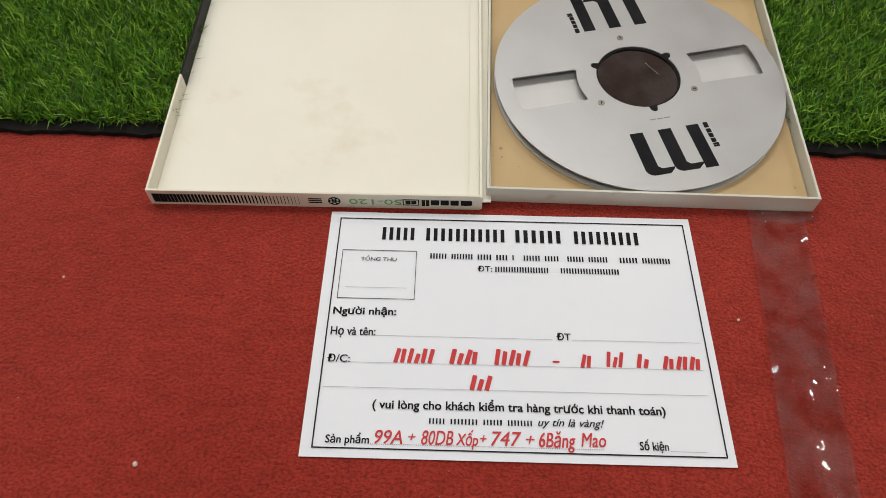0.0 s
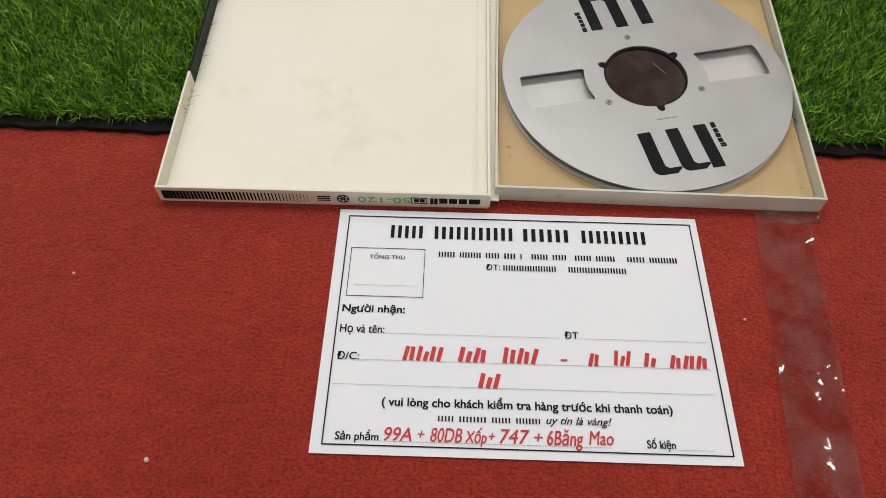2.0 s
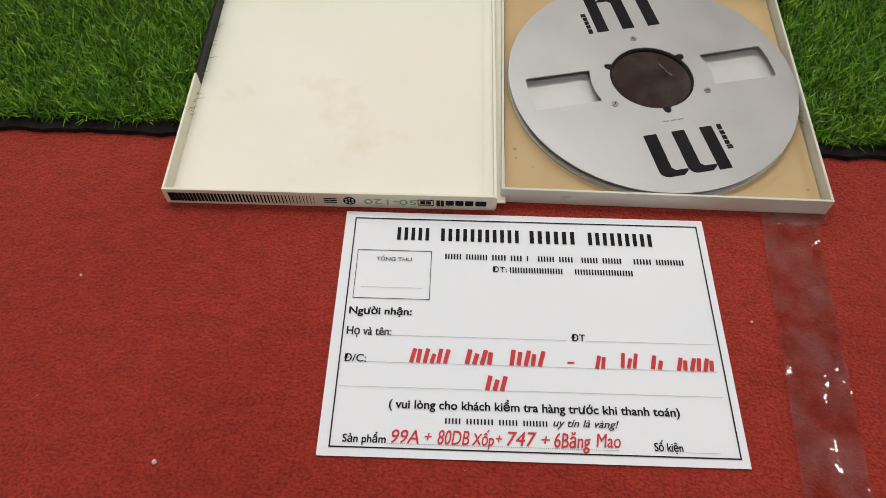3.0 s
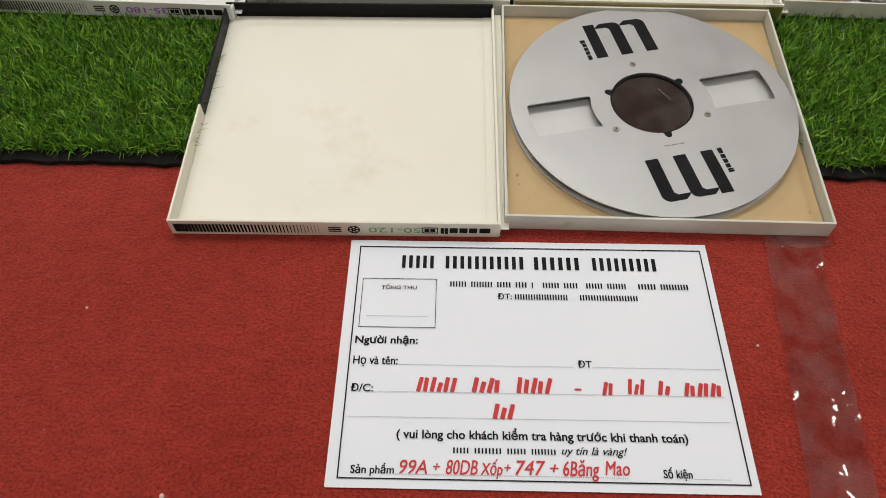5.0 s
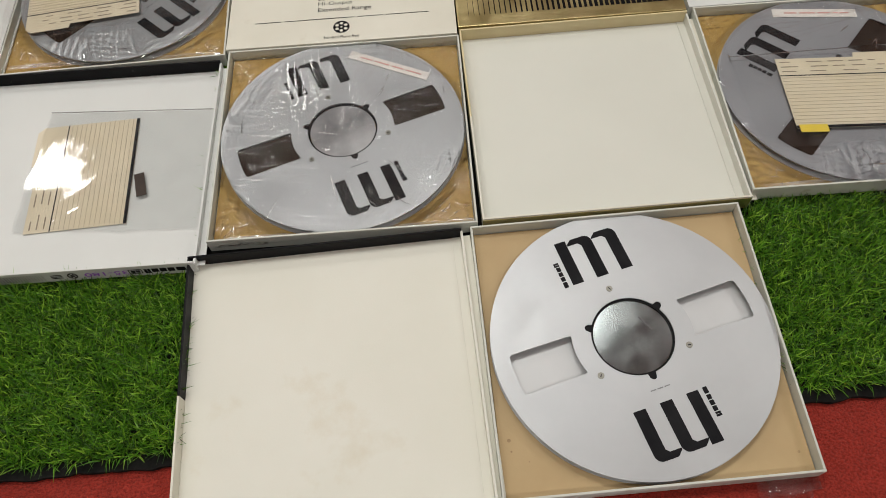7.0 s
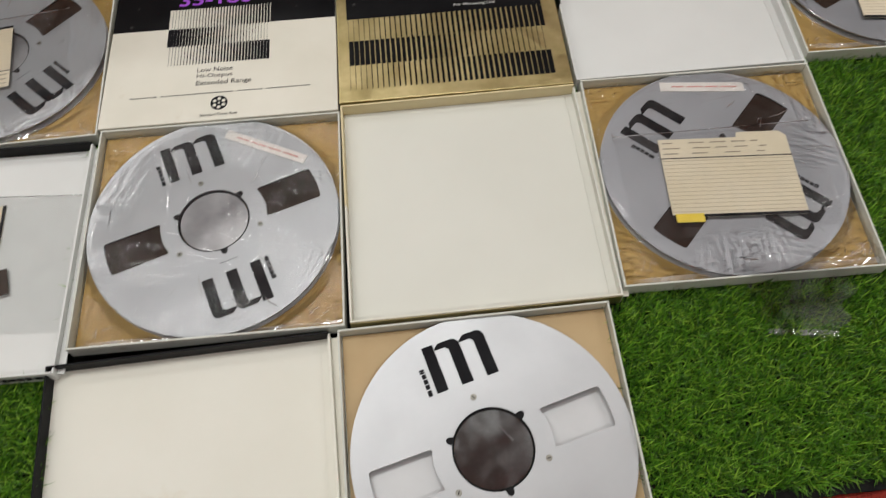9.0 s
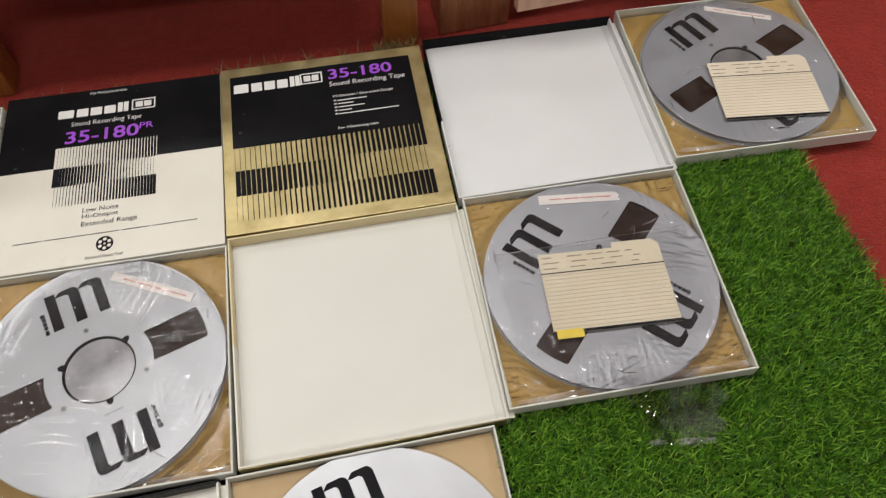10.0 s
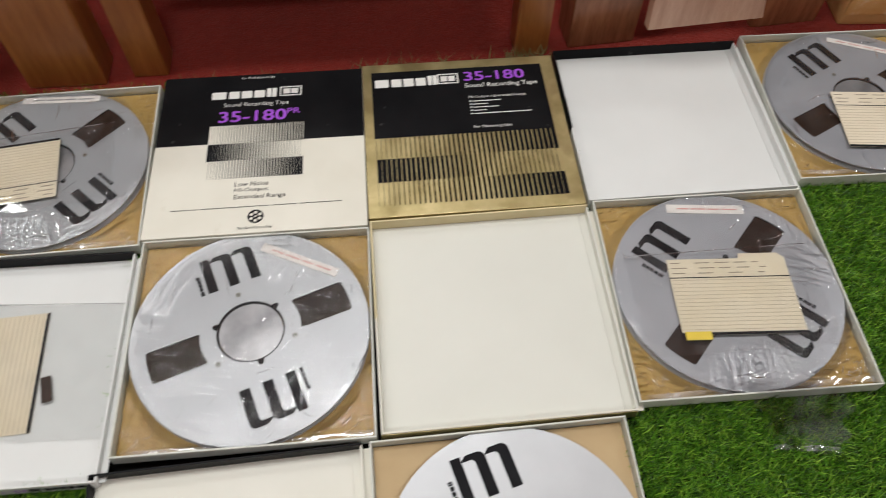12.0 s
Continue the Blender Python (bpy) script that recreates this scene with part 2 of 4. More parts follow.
DEBRIS = surface("pale_crumb", (0.6, 0.5, 0.45), (0.75, 0.68, 0.62), 400, 0.6)


# ---- mesh helpers ----
def finish(name, bm, material, smooth=False):
    me = bpy.data.meshes.new(name)
    bm.normal_update()
    bm.to_mesh(me)
    bm.free()
    me.materials.append(material)
    if smooth:
        for p in me.polygons:
            p.use_smooth = True
    return me


def part(name, bm, material, parent, label="", smooth=False):
    ob = new(name, finish(name, bm, material, smooth))
    ob.parent = parent
    if label:
        tagged(ob, label)
    return ob


def block(x0, y0, z0, x1, y1, z1, bevel=0.0, m=None):
    bm = bmesh.new()
    bmesh.ops.create_cube(bm, size=1.0, matrix=Matrix.LocRotScale(((x0 + x1) / 2, (y0 + y1) / 2, (z0 + z1) / 2), None, (x1 - x0, y1 - y0, z1 - z0)))
    if bevel:
        bmesh.ops.bevel(bm, geom=list(bm.edges), offset=bevel, segments=2, affect="EDGES", profile=0.6)
    if m is not None:
        bm.transform(m)
    return bm


def prism(outlines, z0, z1, m=None):
    """A plate from closed outlines (the first the rim, the others holes), from z0 up to z1."""
    bm = bmesh.new()
    for pts in outlines:
        vs = [bm.verts.new((x, y, z0)) for x, y in pts]
        for a, b in zip(vs, vs[1:] + vs[:1]):
            bm.edges.new((a, b))
    bmesh.ops.triangle_fill(bm, edges=list(bm.edges), use_beauty=True)
    if z1 > z0:
        top = bmesh.ops.extrude_face_region(bm, geom=list(bm.faces))
        bmesh.ops.translate(bm, vec=(0, 0, z1 - z0), verts=[v for v in top["geom"] if isinstance(v, bmesh.types.BMVert)])
    bmesh.ops.recalc_face_normals(bm, faces=list(bm.faces))
    if m is not None:
        bm.transform(m)
    return bm


def rect(x0, y0, x1, y1):
    return [(x0, y0), (x1, y0), (x1, y1), (x0, y1)]


def circle(r, n=96, cx=0.0, cy=0.0):
    return [(cx + r * math.cos(2 * math.pi * k / n), cy + r * math.sin(2 * math.pi * k / n)) for k in range(n)]


def rounded(pts, r, n=4):
    """The outline with its corners rounded."""
    out = []
    for k, p in enumerate(pts):
        p, a, b = Vector(p), Vector(pts[k - 1]), Vector(pts[(k + 1) % len(pts)])
        u, v = (a - p), (b - p)
        s = min(r, u.length / 2.2, v.length / 2.2)
        s0, s1 = p + u.normalized() * s, p + v.normalized() * s
        for i in range(n + 1):
            t = i / n
            q = s0 * (1 - t) ** 2 + p * 2 * t * (1 - t) + s1 * t ** 2
            out.append((q.x, q.y))
    return out


INK_T = 0.00025


def ink_bar(name, parent, material, x0, y0, x1, y1, z=0.0, m=None, label=""):
    return part(name, prism([rect(x0, y0, x1, y1)], z, z + INK_T, m), material, parent, label)


def lettering(text, parent, material, x0, y0, x1, y1, z=0.0, m=None, name="lettering", shear=0.0, bold=0.0):
    """Printed words as a thin mesh, fitted into the given rectangle."""
    cu = bpy.data.curves.new("lettering", "FONT")
    cu.body, cu.size, cu.shear, cu.resolution_u = text, 1.0, shear, 3
    cu.offset = 0.012 if "\u01b0" in text else 0.0
    tmp = new("lettering_source", cu)
    bpy.context.view_layer.update()
    me = bpy.data.meshes.new_from_object(tmp.evaluated_get(bpy.context.evaluated_depsgraph_get()))
    bpy.data.objects.remove(tmp)
    bpy.data.curves.remove(cu)
    bm = bmesh.new()
    bm.from_mesh(me)
    bpy.data.meshes.remove(me)
    if not bm.verts:
        bm.free()
        return None
    xs, ys = [v.co.x for v in bm.verts], [v.co.y for v in bm.verts]
    w, h = max(xs) - min(xs), max(ys) - min(ys)
    count, edges, faces = len(bm.verts), len(bm.edges), len(bm.faces)
    for v in bm.verts:
        v.co = Vector((x0 + (v.co.x - min(xs)) / w * (x1 - x0), y0 + (v.co.y - min(ys)) / h * (y1 - y0), z + INK_T))
    if bold:
        for k in (1, 2, 3):
            more = bmesh.ops.duplicate(bm, geom=list(bm.verts)[:count] + list(bm.edges)[:edges] + list(bm.faces)[:faces])
            shift = bold * (y1 - y0) * 1.6
            bmesh.ops.translate(bm, vec=(shift * (k > 1), shift * 0.6 * (k != 2), 0.00001 * k), verts=[v for v in more["geom"] if isinstance(v, bmesh.types.BMVert)])
    if m is not None:
        bm.transform(m)
    return part(name, bm, material, parent)


def word_shapes(parent, material, x0, y0, x1, y1, z=0.0, m=None, name="wordmark_block"):
    """A wordmark as plain blocks: four low ones and two tall ones."""
    n = 6
    w = (x1 - x0) / (n - 0.9)
    low = y0 + (y1 - y0) * 0.82
    x = x0
    for k in range(n):
        wk = w * (1.35 if k == 0 else 1.0 if k < 4 else 0.42)
        part(name, prism([rounded(rect(x, y0, x + wk * 0.84, low if k < 4 else y1), wk * 0.06, 1)], z, z + INK_T, m), material, parent)
        x += wk


def badge(parent, material, x0, y0, x1, y1, z=0.0, m=None):
    """The small framed badge beside a wordmark: a frame and two plain blocks."""
    t = (y1 - y0) * 0.1
    part("badge_frame", prism([rect(x0, y0, x1, y1), rect(x0 + t, y0 + t, x1 - t, y1 - t)], z, z + INK_T, m), material, parent)
    for k in (0, 1):
        a = x0 + (x1 - x0) * (0.16 + 0.36 * k)
        ink_bar("badge_block", parent, material, a, y0 + 2.4 * t, a + (x1 - x0) * 0.31, y1 - 2.4 * t, z, m)


def reel_icon(parent, material, cx, cy, r, z=0.0, m=None):
    holes = [circle(r * 0.235, 10, cx + r * 0.6 * math.cos(a), cy + r * 0.6 * math.sin(a)) for a in (0.52 + k * math.pi / 3 for k in range(6))]
    part("reel_symbol", prism([circle(r, 32, cx, cy)] + holes + [circle(r * 0.15, 10, cx, cy)], z, z + INK_T, m), material, parent)


def stripe_row(parent, material, x0, x1, y0, y1, count, thick_left, thick_right, z=0.0, m=None):
    """A row of upright stripes whose width runs from one share of the pitch to another."""
    pitch = (x1 - x0) / count
    for k in range(count):
        share = thick_left + (thick_right - thick_left) * k / (count - 1)
        if share * pitch > 0.0002:
            ink_bar("stripe", parent, material, x0 + k * pitch, y0, x0 + (k + share) * pitch, y1, z, m)


# ---- the room ----
def slab(name, label, *box, material):
    ob = new(name, finish(name, block(*box), material))
    return tagged(ob, label, kind="structure")


slab("floor", "red needle-felt carpet over the whole shop floor", -3.0, -3.0, -0.05, 4.0, 4.0, 0.0, material=CARPET)
# ceiling and walls stay out of view, added to close the room and bounce light
slab("ceiling", "unseen plain white painted ceiling, added to bounce light", -3.0, -3.0, CEILING, 4.0, 4.0, CEILING + 0.1, material=CEILING_PAINT)
slab("wall_north", "unseen plain off-white painted wall, added to bounce light", -3.1, 4.0, 0.0, 4.1, 4.1, CEILING, material=WALL_PAINT)
slab("wall_south", "unseen plain off-white painted wall, added to bounce light", -3.1, -3.1, 0.0, 4.1, -3.0, CEILING, material=WALL_PAINT)
slab("wall_west", "unseen plain off-white painted wall, added to bounce light", -3.1, -3.0, 0.0, -3.0, 4.0, CEILING, material=WALL_PAINT)
slab("wall_east", "unseen plain off-white painted wall, added to bounce light", 4.0, -3.0, 0.0, 4.1, 4.0, CEILING, material=WALL_PAINT)
# housings for the unseen lamps, the added fill included
for x, y, a, b, watts in LAMPS:
    lamp = tagged(new("ceiling_and_fill_light"), "unseen white rectangular ceiling light, inferred from glints and added as fill", "light", "ceiling lights")
    lamp.location = (x, y, CEILING)
    part("housing", block(-a / 2 - 0.02, -b / 2 - 0.02, -0.06, a / 2 + 0.02, b / 2 + 0.02, 0, 0.006), LAMP_CASE, lamp)

# ---- boxes ----
BOX_H, WALL_T, FLOOR_T = 0.0185, 0.0022, 0.0022


def tray(parent, x0, y0, w, d, lining, m=None):
    """The lower half of a box: floor, kraft lining and four walls."""
    x1, y1 = x0 + w, y0 + d
    part("tray_floor", block(x0 + WALL_T, y0 + WALL_T, 0, x1 - WALL_T, y1 - WALL_T, FLOOR_T, m=m), BOARD_RIM, parent)
    part("tray_lining", block(x0 + WALL_T + 0.001, y0 + WALL_T + 0.001, FLOOR_T + 0.0002, x1 - WALL_T - 0.001, y1 - WALL_T - 0.001, 0.0055, 0.0008, m=m), lining, parent, "tan kraft card lining")
    part("tray_wall", block(x0, y0, 0, x1, y0 + WALL_T, BOX_H, 0.0006, m), BOARD_RIM, parent)
    part("tray_wall", block(x0, y1 - WALL_T, 0, x1, y1, BOX_H, 0.0006, m), BOARD_RIM, parent)
    part("tray_wall", block(x0, y0 + WALL_T, 0, x0 + WALL_T, y1 - WALL_T, BOX_H - 0.0003, 0.0006, m), BOARD_RIM, parent)
    part("tray_wall", block(x1 - WALL_T, y0 + WALL_T, 0, x1, y1 - WALL_T, BOX_H - 0.0003, 0.0006, m), BOARD_RIM, parent)


def lid(parent, x0, y0, w, d, liner, front, back, split=0.55, rear_inside=None, m=None):
    """The upper half, lying open on its face: panel, hinge fold and three walls; the cover's back part has its own colour."""
    x1, y1, h = x0 + w, y0 + d, BOX_H + 0.0005
    ys = y0 + d * (1 - split)
    part("lid_panel", block(x0 + WALL_T, y0 + WALL_T, 0, x1 - 0.012, y1 - WALL_T, 0.003, 0.0004, m), liner, parent)
    part("hinge_cover", block(x1 - 0.0007, y0 + 0.003, 0.0068, x1 + 0.0065, y1 - 0.004, 0.0082, 0, m), front, parent)
    # the hinge side: a low fold and the upright strip beside the tray
    part("hinge_fold", block(x1 - 0.0121, y0 + WALL_T, 0, x1 - 0.0031, y1 - WALL_T, 0.0036, 0.0004, m), liner, parent)
    part("hinge_strip", block(x1 - 0.0033, y0 + 0.001, 0, x1 - 0.0008, y1 - 0.001, h - 0.0035, 0.0008, m), liner, parent)
    part("lid_wall", block(x0, y0, 0, x1 - 0.002, y0 + WALL_T, h, 0.0006, m), front, parent)
    part("lid_wall", block(x0, y1 - WALL_T, 0, x1 - 0.002, y1, h, 0.0006, m), rear_inside or back, parent)
    part("lid_wall", block(x0, y0 + WALL_T, 0, x0 + WALL_T, ys, h - 0.0003, 0.0006, m), front, parent)
    part("lid_wall", block(x0, ys, 0, x0 + WALL_T, y1 - WALL_T, h - 0.0003, 0.0006, m), back, parent)


def spine_print(parent, x0, y0, w, ink, number, m=None):
    """Print on the lid's front wall, upside down as the lid lies: stripes, a reel symbol, the type number and the wordmark."""
    face = Matrix.Translation((x0, y0 - 0.0002, 0)) @ pose(0, 0, 0, 90)
    turn = (m or Matrix()) @ face @ Matrix.Translation((w / 2, BOX_H / 2, 0)) @ pose(0, 0, 0, 0, 0, 180) @ Matrix.Translation((-w / 2, -BOX_H / 2, 0))
    up, low = 0.0125, 0.0055
    stripe_row(parent, INK, w - 0.126, w - 0.004, 0.0035, 0.0145, 42, 0.08, 0.97, 0, turn)
    for k in range(3):
        ink_bar("small_print", parent, INK, w - 0.145 , 0.0058 + 0.0026 * k, w - 0.134 , 0.0070 + 0.0026 * k, 0, turn)
    reel_icon(parent, INK, w - 0.1555, 0.009, 0.0052, 0, turn)
    lettering(number, parent, ink, w - 0.212, low, w - 0.168, up, 0, turn, "type_number", bold=0.01)
    badge(parent, INK, w - 0.226, low - 0.0005, w - 0.2125, up + 0.0005, 0, turn)
    word_shapes(parent, INK, w - 0.270, low, w - 0.2285, up + 0.001, 0, turn)


def tape_box(label, x, y, z, tilt=0.0, turn=0.0, group="open tape boxes"):
    ob = tagged(new("tape_box"), label, "box", group)
    ob.matrix_basis = pose(x, y, z, tilt, 0, turn)
    return ob


ON_TURF = 0.0125
# the nearest open box: front edge on the carpet, back edge raised by the turf
box = tape_box("open aged white cardboard tape box with black lid edge", 0.1289, 0.0203, 0.0005, 2.0, 1.83)
tray(box, 0.0, 0.0, 0.2745, 0.270, KRAFT_PALE)
for x, y, r in ((0.0125, 0.054, 0.0016), (0.0135, 0.044, 0.0009), (0.028, 0.034, 0.0007), (0.262, 0.021, 0.0012)):
    part("stain_spot", prism([circle(r, 12, x, y)], 0.0056, 0.0057), SPOT, box, "small brown spot on the lining")
LID_TURN = pose(-0.2818, -0.0142, 0, 0, 0, 0.98)
lid(box, 0.0, 0.0, 0.2795, 0.2790, BOARD_OLD, COVER_CREAM, COVER_BLACK, 0.52, m=LID_TURN)
spine_print(box, 0.0, 0.0, 0.2795, GREEN_INK, "50-120", LID_TURN)

box = tape_box("open white cardboard tape box with purple number on its spine", -0.1483, 0.2893, ON_TURF, 0, 0.6)
tray(box, 0.0, 0.0, 0.277, 0.269, KRAFT)
LID_TURN = pose(-0.2905, -0.022, 0, 0, 0, -0.3)
lid(box, 0.0, 0.0, 0.282, 0.279, BOARD_WHITE, BOARD_WHITE, COVER_BLACK, 0.55, m=LID_TURN)
spine_print(box, 0.0, 0.0, 0.282, PURPLE_INK, "35-180", LID_TURN)

box = tape_box("open tape box with white lid and pale gold edge", 0.4159, 0.3103, ON_TURF, 0, 0.31)
tray(box, -0.003, 0.0, 0.2735, 0.2715, KRAFT)
LID_TURN = pose(-0.2823, -0.0141, 0, 0, 0, 1.12)
lid(box, 0.0, 0.0, 0.2785, 0.2750, BOARD_CREAM, COVER_CREAM, CREAM_FOIL, 0.5, rear_inside=CREAM_FOIL, m=LID_TURN)
part("gold_edge", block(0.0, -0.0007, 0.0, 0.2755, -0.0002, 0.017, 0, LID_TURN), GOLD, box, "gold foil outer edge")

box = tape_box("open white tape box with black back edge", 0.6921, 0.6001, ON_TURF - 0.002, 0, -0.09)
tray(box, 0.0, 0.0, 0.2725, 0.276, KRAFT)
LID_TURN = pose(-0.2838, -0.0167, 0, 0, 0, 0.99)
lid(box, 0.0, 0.0, 0.2785, 0.2777, BOARD_WHITE, BOARD_WHITE, COVER_BLACK, 0.55, m=LID_TURN)
spine_print(box, 0.0, 0.0, 0.2785, PURPLE_INK, "35-180", LID_TURN)

box = tape_box("open tape box tray with tan lining, lid out of sight", -0.1533, 0.5531, ON_TURF, 0, 2.0)
tray(box, -0.279, 0.0, 0.277, 0.275, KRAFT)
lid(box, -0.561, 0.0, 0.280, 0.278, BOARD_WHITE, BOARD_WHITE, COVER_BLACK)


def closed_box(label, x, y, turn, w, d, body, lower):
    ob = tagged(new("closed_tape_box"), label, "box", "closed tape boxes")
    ob.matrix_basis = pose(x, y, ON_TURF, 0, 0, turn)
    part("lower_half", block(0.001, 0.001, 0, w - 0.001, d - 0.001, 0.009, 0.0006), lower, ob)
    part("cover", block(0, 0, 0.0092, w, d, 0.0195, 0.0009), body, ob)
    return ob


TOP = 0.0196
# the black and cream box
pr = closed_box("closed tape box, black upper half and cream lower half", -0.1545, 0.5600, 0.7, 0.279, 0.277, COVER_CREAM, BOARD_RIM)
PRINT = Matrix.Translation((0.0117, 0, 0)) @ Matrix.Diagonal((0.955, 0.985, 1.0, 1.0))
part("cover_print", prism([rect(0.0003, 0.1485, 0.2787, 0.2767)], TOP - 0.0001, TOP + 0.0001), COVER_BLACK, pr, "glossy black printed half")
lettering("For Professional Use", pr, WHITE_INK, 0.100, 0.272, 0.150, 0.2765, TOP + 0.0002, PRINT)
word_shapes(pr, WHITE_INK, 0.059, 0.234, 0.153, 0.251, TOP + 0.0002, PRINT)
badge(pr, WHITE_INK, 0.158, 0.2345, 0.190, 0.253, TOP + 0.0002, PRINT)
lettering("Sound Recording Tape", pr, WHITE_INK, 0.078, 0.216, 0.172, 0.226, TOP + 0.0002, PRINT)
lettering("35-180", pr, PURPLE_INK, 0.072, 0.189, 0.168, 0.209, TOP + 0.0002, PRINT, bold=0.036)
lettering("PR", pr, PURPLE_INK, 0.170, 0.200, 0.188, 0.210, TOP + 0.0002, PRINT, bold=0.018)
ink_bar("print_panel", pr, COVER_CREAM, 0.061, 0.1495, 0.194, 0.183, TOP + 0.0002, PRINT)
stripe_row(pr, INK, 0.061, 0.194, 0.1495, 0.183, 34, 0.04, 0.75, TOP + 0.0005, PRINT)
stripe_row(pr, INK, 0.061, 0.194, 0.120, 0.1495, 34, 0.97, 0.06, TOP, PRINT)
stripe_row(pr, INK, 0.061, 0.194, 0.089, 0.120, 34, 0.05, 0.95, TOP, PRINT)
lettering("Low Noise", pr, INK, 0.103, 0.075, 0.148, 0.082, TOP, PRINT)
lettering("Hi-Output", pr, INK, 0.103, 0.064, 0.148, 0.072, TOP, PRINT)
lettering("Extended Range", pr, INK, 0.103, 0.052, 0.172, 0.061, TOP, PRINT)
for a, b in ((0.022, 0.056), (0.060, 0.150), (0.154, 0.187), (0.191, 0.246)):
    ink_bar("small_print", pr, INK, a, 0.0408, b, 0.0417, TOP, PRINT)
reel_icon(pr, INK, 0.1335, 0.025, 0.0105, TOP, PRINT)
lettering("Standard Plastic Reel", pr, INK, 0.111, 0.006, 0.156, 0.010, TOP, PRINT)

# the gold box
gold = closed_box("closed gold foil tape box with worn black print", 0.1262, 0.5728, 0.97, 0.277, 0.2725, GOLD, CREAM_FOIL)
PRINT = Matrix.Translation((0.001, 0, 0)) @ Matrix.Diagonal((1.005, 0.985, 1.0, 1.0))
part("cover_print", prism([rect(0.0125, 0.131, 0.2585, 0.2562)], TOP - 0.0001, TOP + 0.0001), COVER_BLACK, gold, "scuffed black printed panel")
word_shapes(gold, WHITE_INK, 0.016, 0.229, 0.104, 0.248, TOP + 0.0002, PRINT)
badge(gold, WHITE_INK, 0.105, 0.230, 0.135, 0.250, TOP + 0.0002, PRINT)
lettering("35-180", gold, PURPLE_INK, 0.143, 0.233, 0.229, 0.251, TOP + 0.0002, PRINT, bold=0.036)
lettering("Sound Recording Tape", gold, WHITE_INK, 0.143, 0.217, 0.246, 0.228, TOP + 0.0002, PRINT)
lettering("Hi-Output / Extended Range", gold, WHITE_INK, 0.146, 0.197, 0.226, 0.203, TOP + 0.0002, PRINT)
for k, b in enumerate((0.190, 0.172, 0.186, 0.168, 0.230)):
    ink_bar("small_print", gold, WHITE_INK, 0.146, 0.1915 - 0.006 * k, 0.149, 0.1938 - 0.006 * k, TOP + 0.0002, PRINT)
    ink_bar("small_print", gold, WHITE_INK, 0.151, 0.1915 - 0.006 * k, b, 0.1930 - 0.006 * k, TOP + 0.0002, PRINT)
lettering("For Mastering Use", gold, WHITE_INK, 0.147, 0.140, 0.199, 0.146, TOP + 0.0002, PRINT)
stripe_row(gold, COVER_BLACK, 0.013, 0.257, 0.096, 0.1335, 38, 0.06, 0.85, TOP, PRINT)
stripe_row(gold, COVER_BLACK, 0.013, 0.257, 0.056, 0.0955, 38, 0.92, 0.10, TOP, PRINT)
stripe_row(gold, COVER_BLACK, 0.013, 0.257, 0.018, 0.0555, 38, 0.06, 0.92, TOP, PRINT)

# ---- reels ----
def hub_outline(r, notch):
    pts = []
    for k in range(240):
        a = 1.5 * k
        near = min(abs((a - n + 180) % 360 - 180) for n in (30, 150, 270))
        out = r + (notch * math.sqrt(1 - (near / 5.6) ** 2) if near < 5.6 else 0.0)
        pts.append((out * math.cos(radians(a)), out * math.sin(radians(a))))
    return pts


def window_outline(side):
    arc_in = [(0.0575 * math.cos(a), 0.0575 * math.sin(a)) for a in (0.345 - 0.115 * k for k in range(7))]
    arc_out = [(0.1175 * math.cos(a), 0.1175 * math.sin(a)) for a in (-0.172 + 0.0573 * k for k in range(7))]
    pts = rounded(arc_in + arc_out, 0.004, 3)
    return [(side * x, side * y) for x, y in pts]


def stem_shapes():
    """The black mark: an upright bar and two bars beside it with an arched shoulder; the feet are square."""
    foot, head = 0.0665, 0.1140
    yield rect(-0.031, foot, -0.0195, head + 0.0005)
    for s in (0.0, 0.026):
        shoulder = [(0.0065 + s - 0.0075 * (1 - math.cos(a)), head - 0.0075 * (1 - math.sin(a))) for a in (0.26 * k for k in range(7))]
        yield [(-0.0055 + s, foot), (0.0065 + s, foot)] + shoulder + [(-0.014 + s, head), (-0.0192 + s, head - 0.0045), (-0.0192 + s, head - 0.0062), (-0.0085 + s, head - 0.0062), (-0.0055 + s, head - 0.0092)]


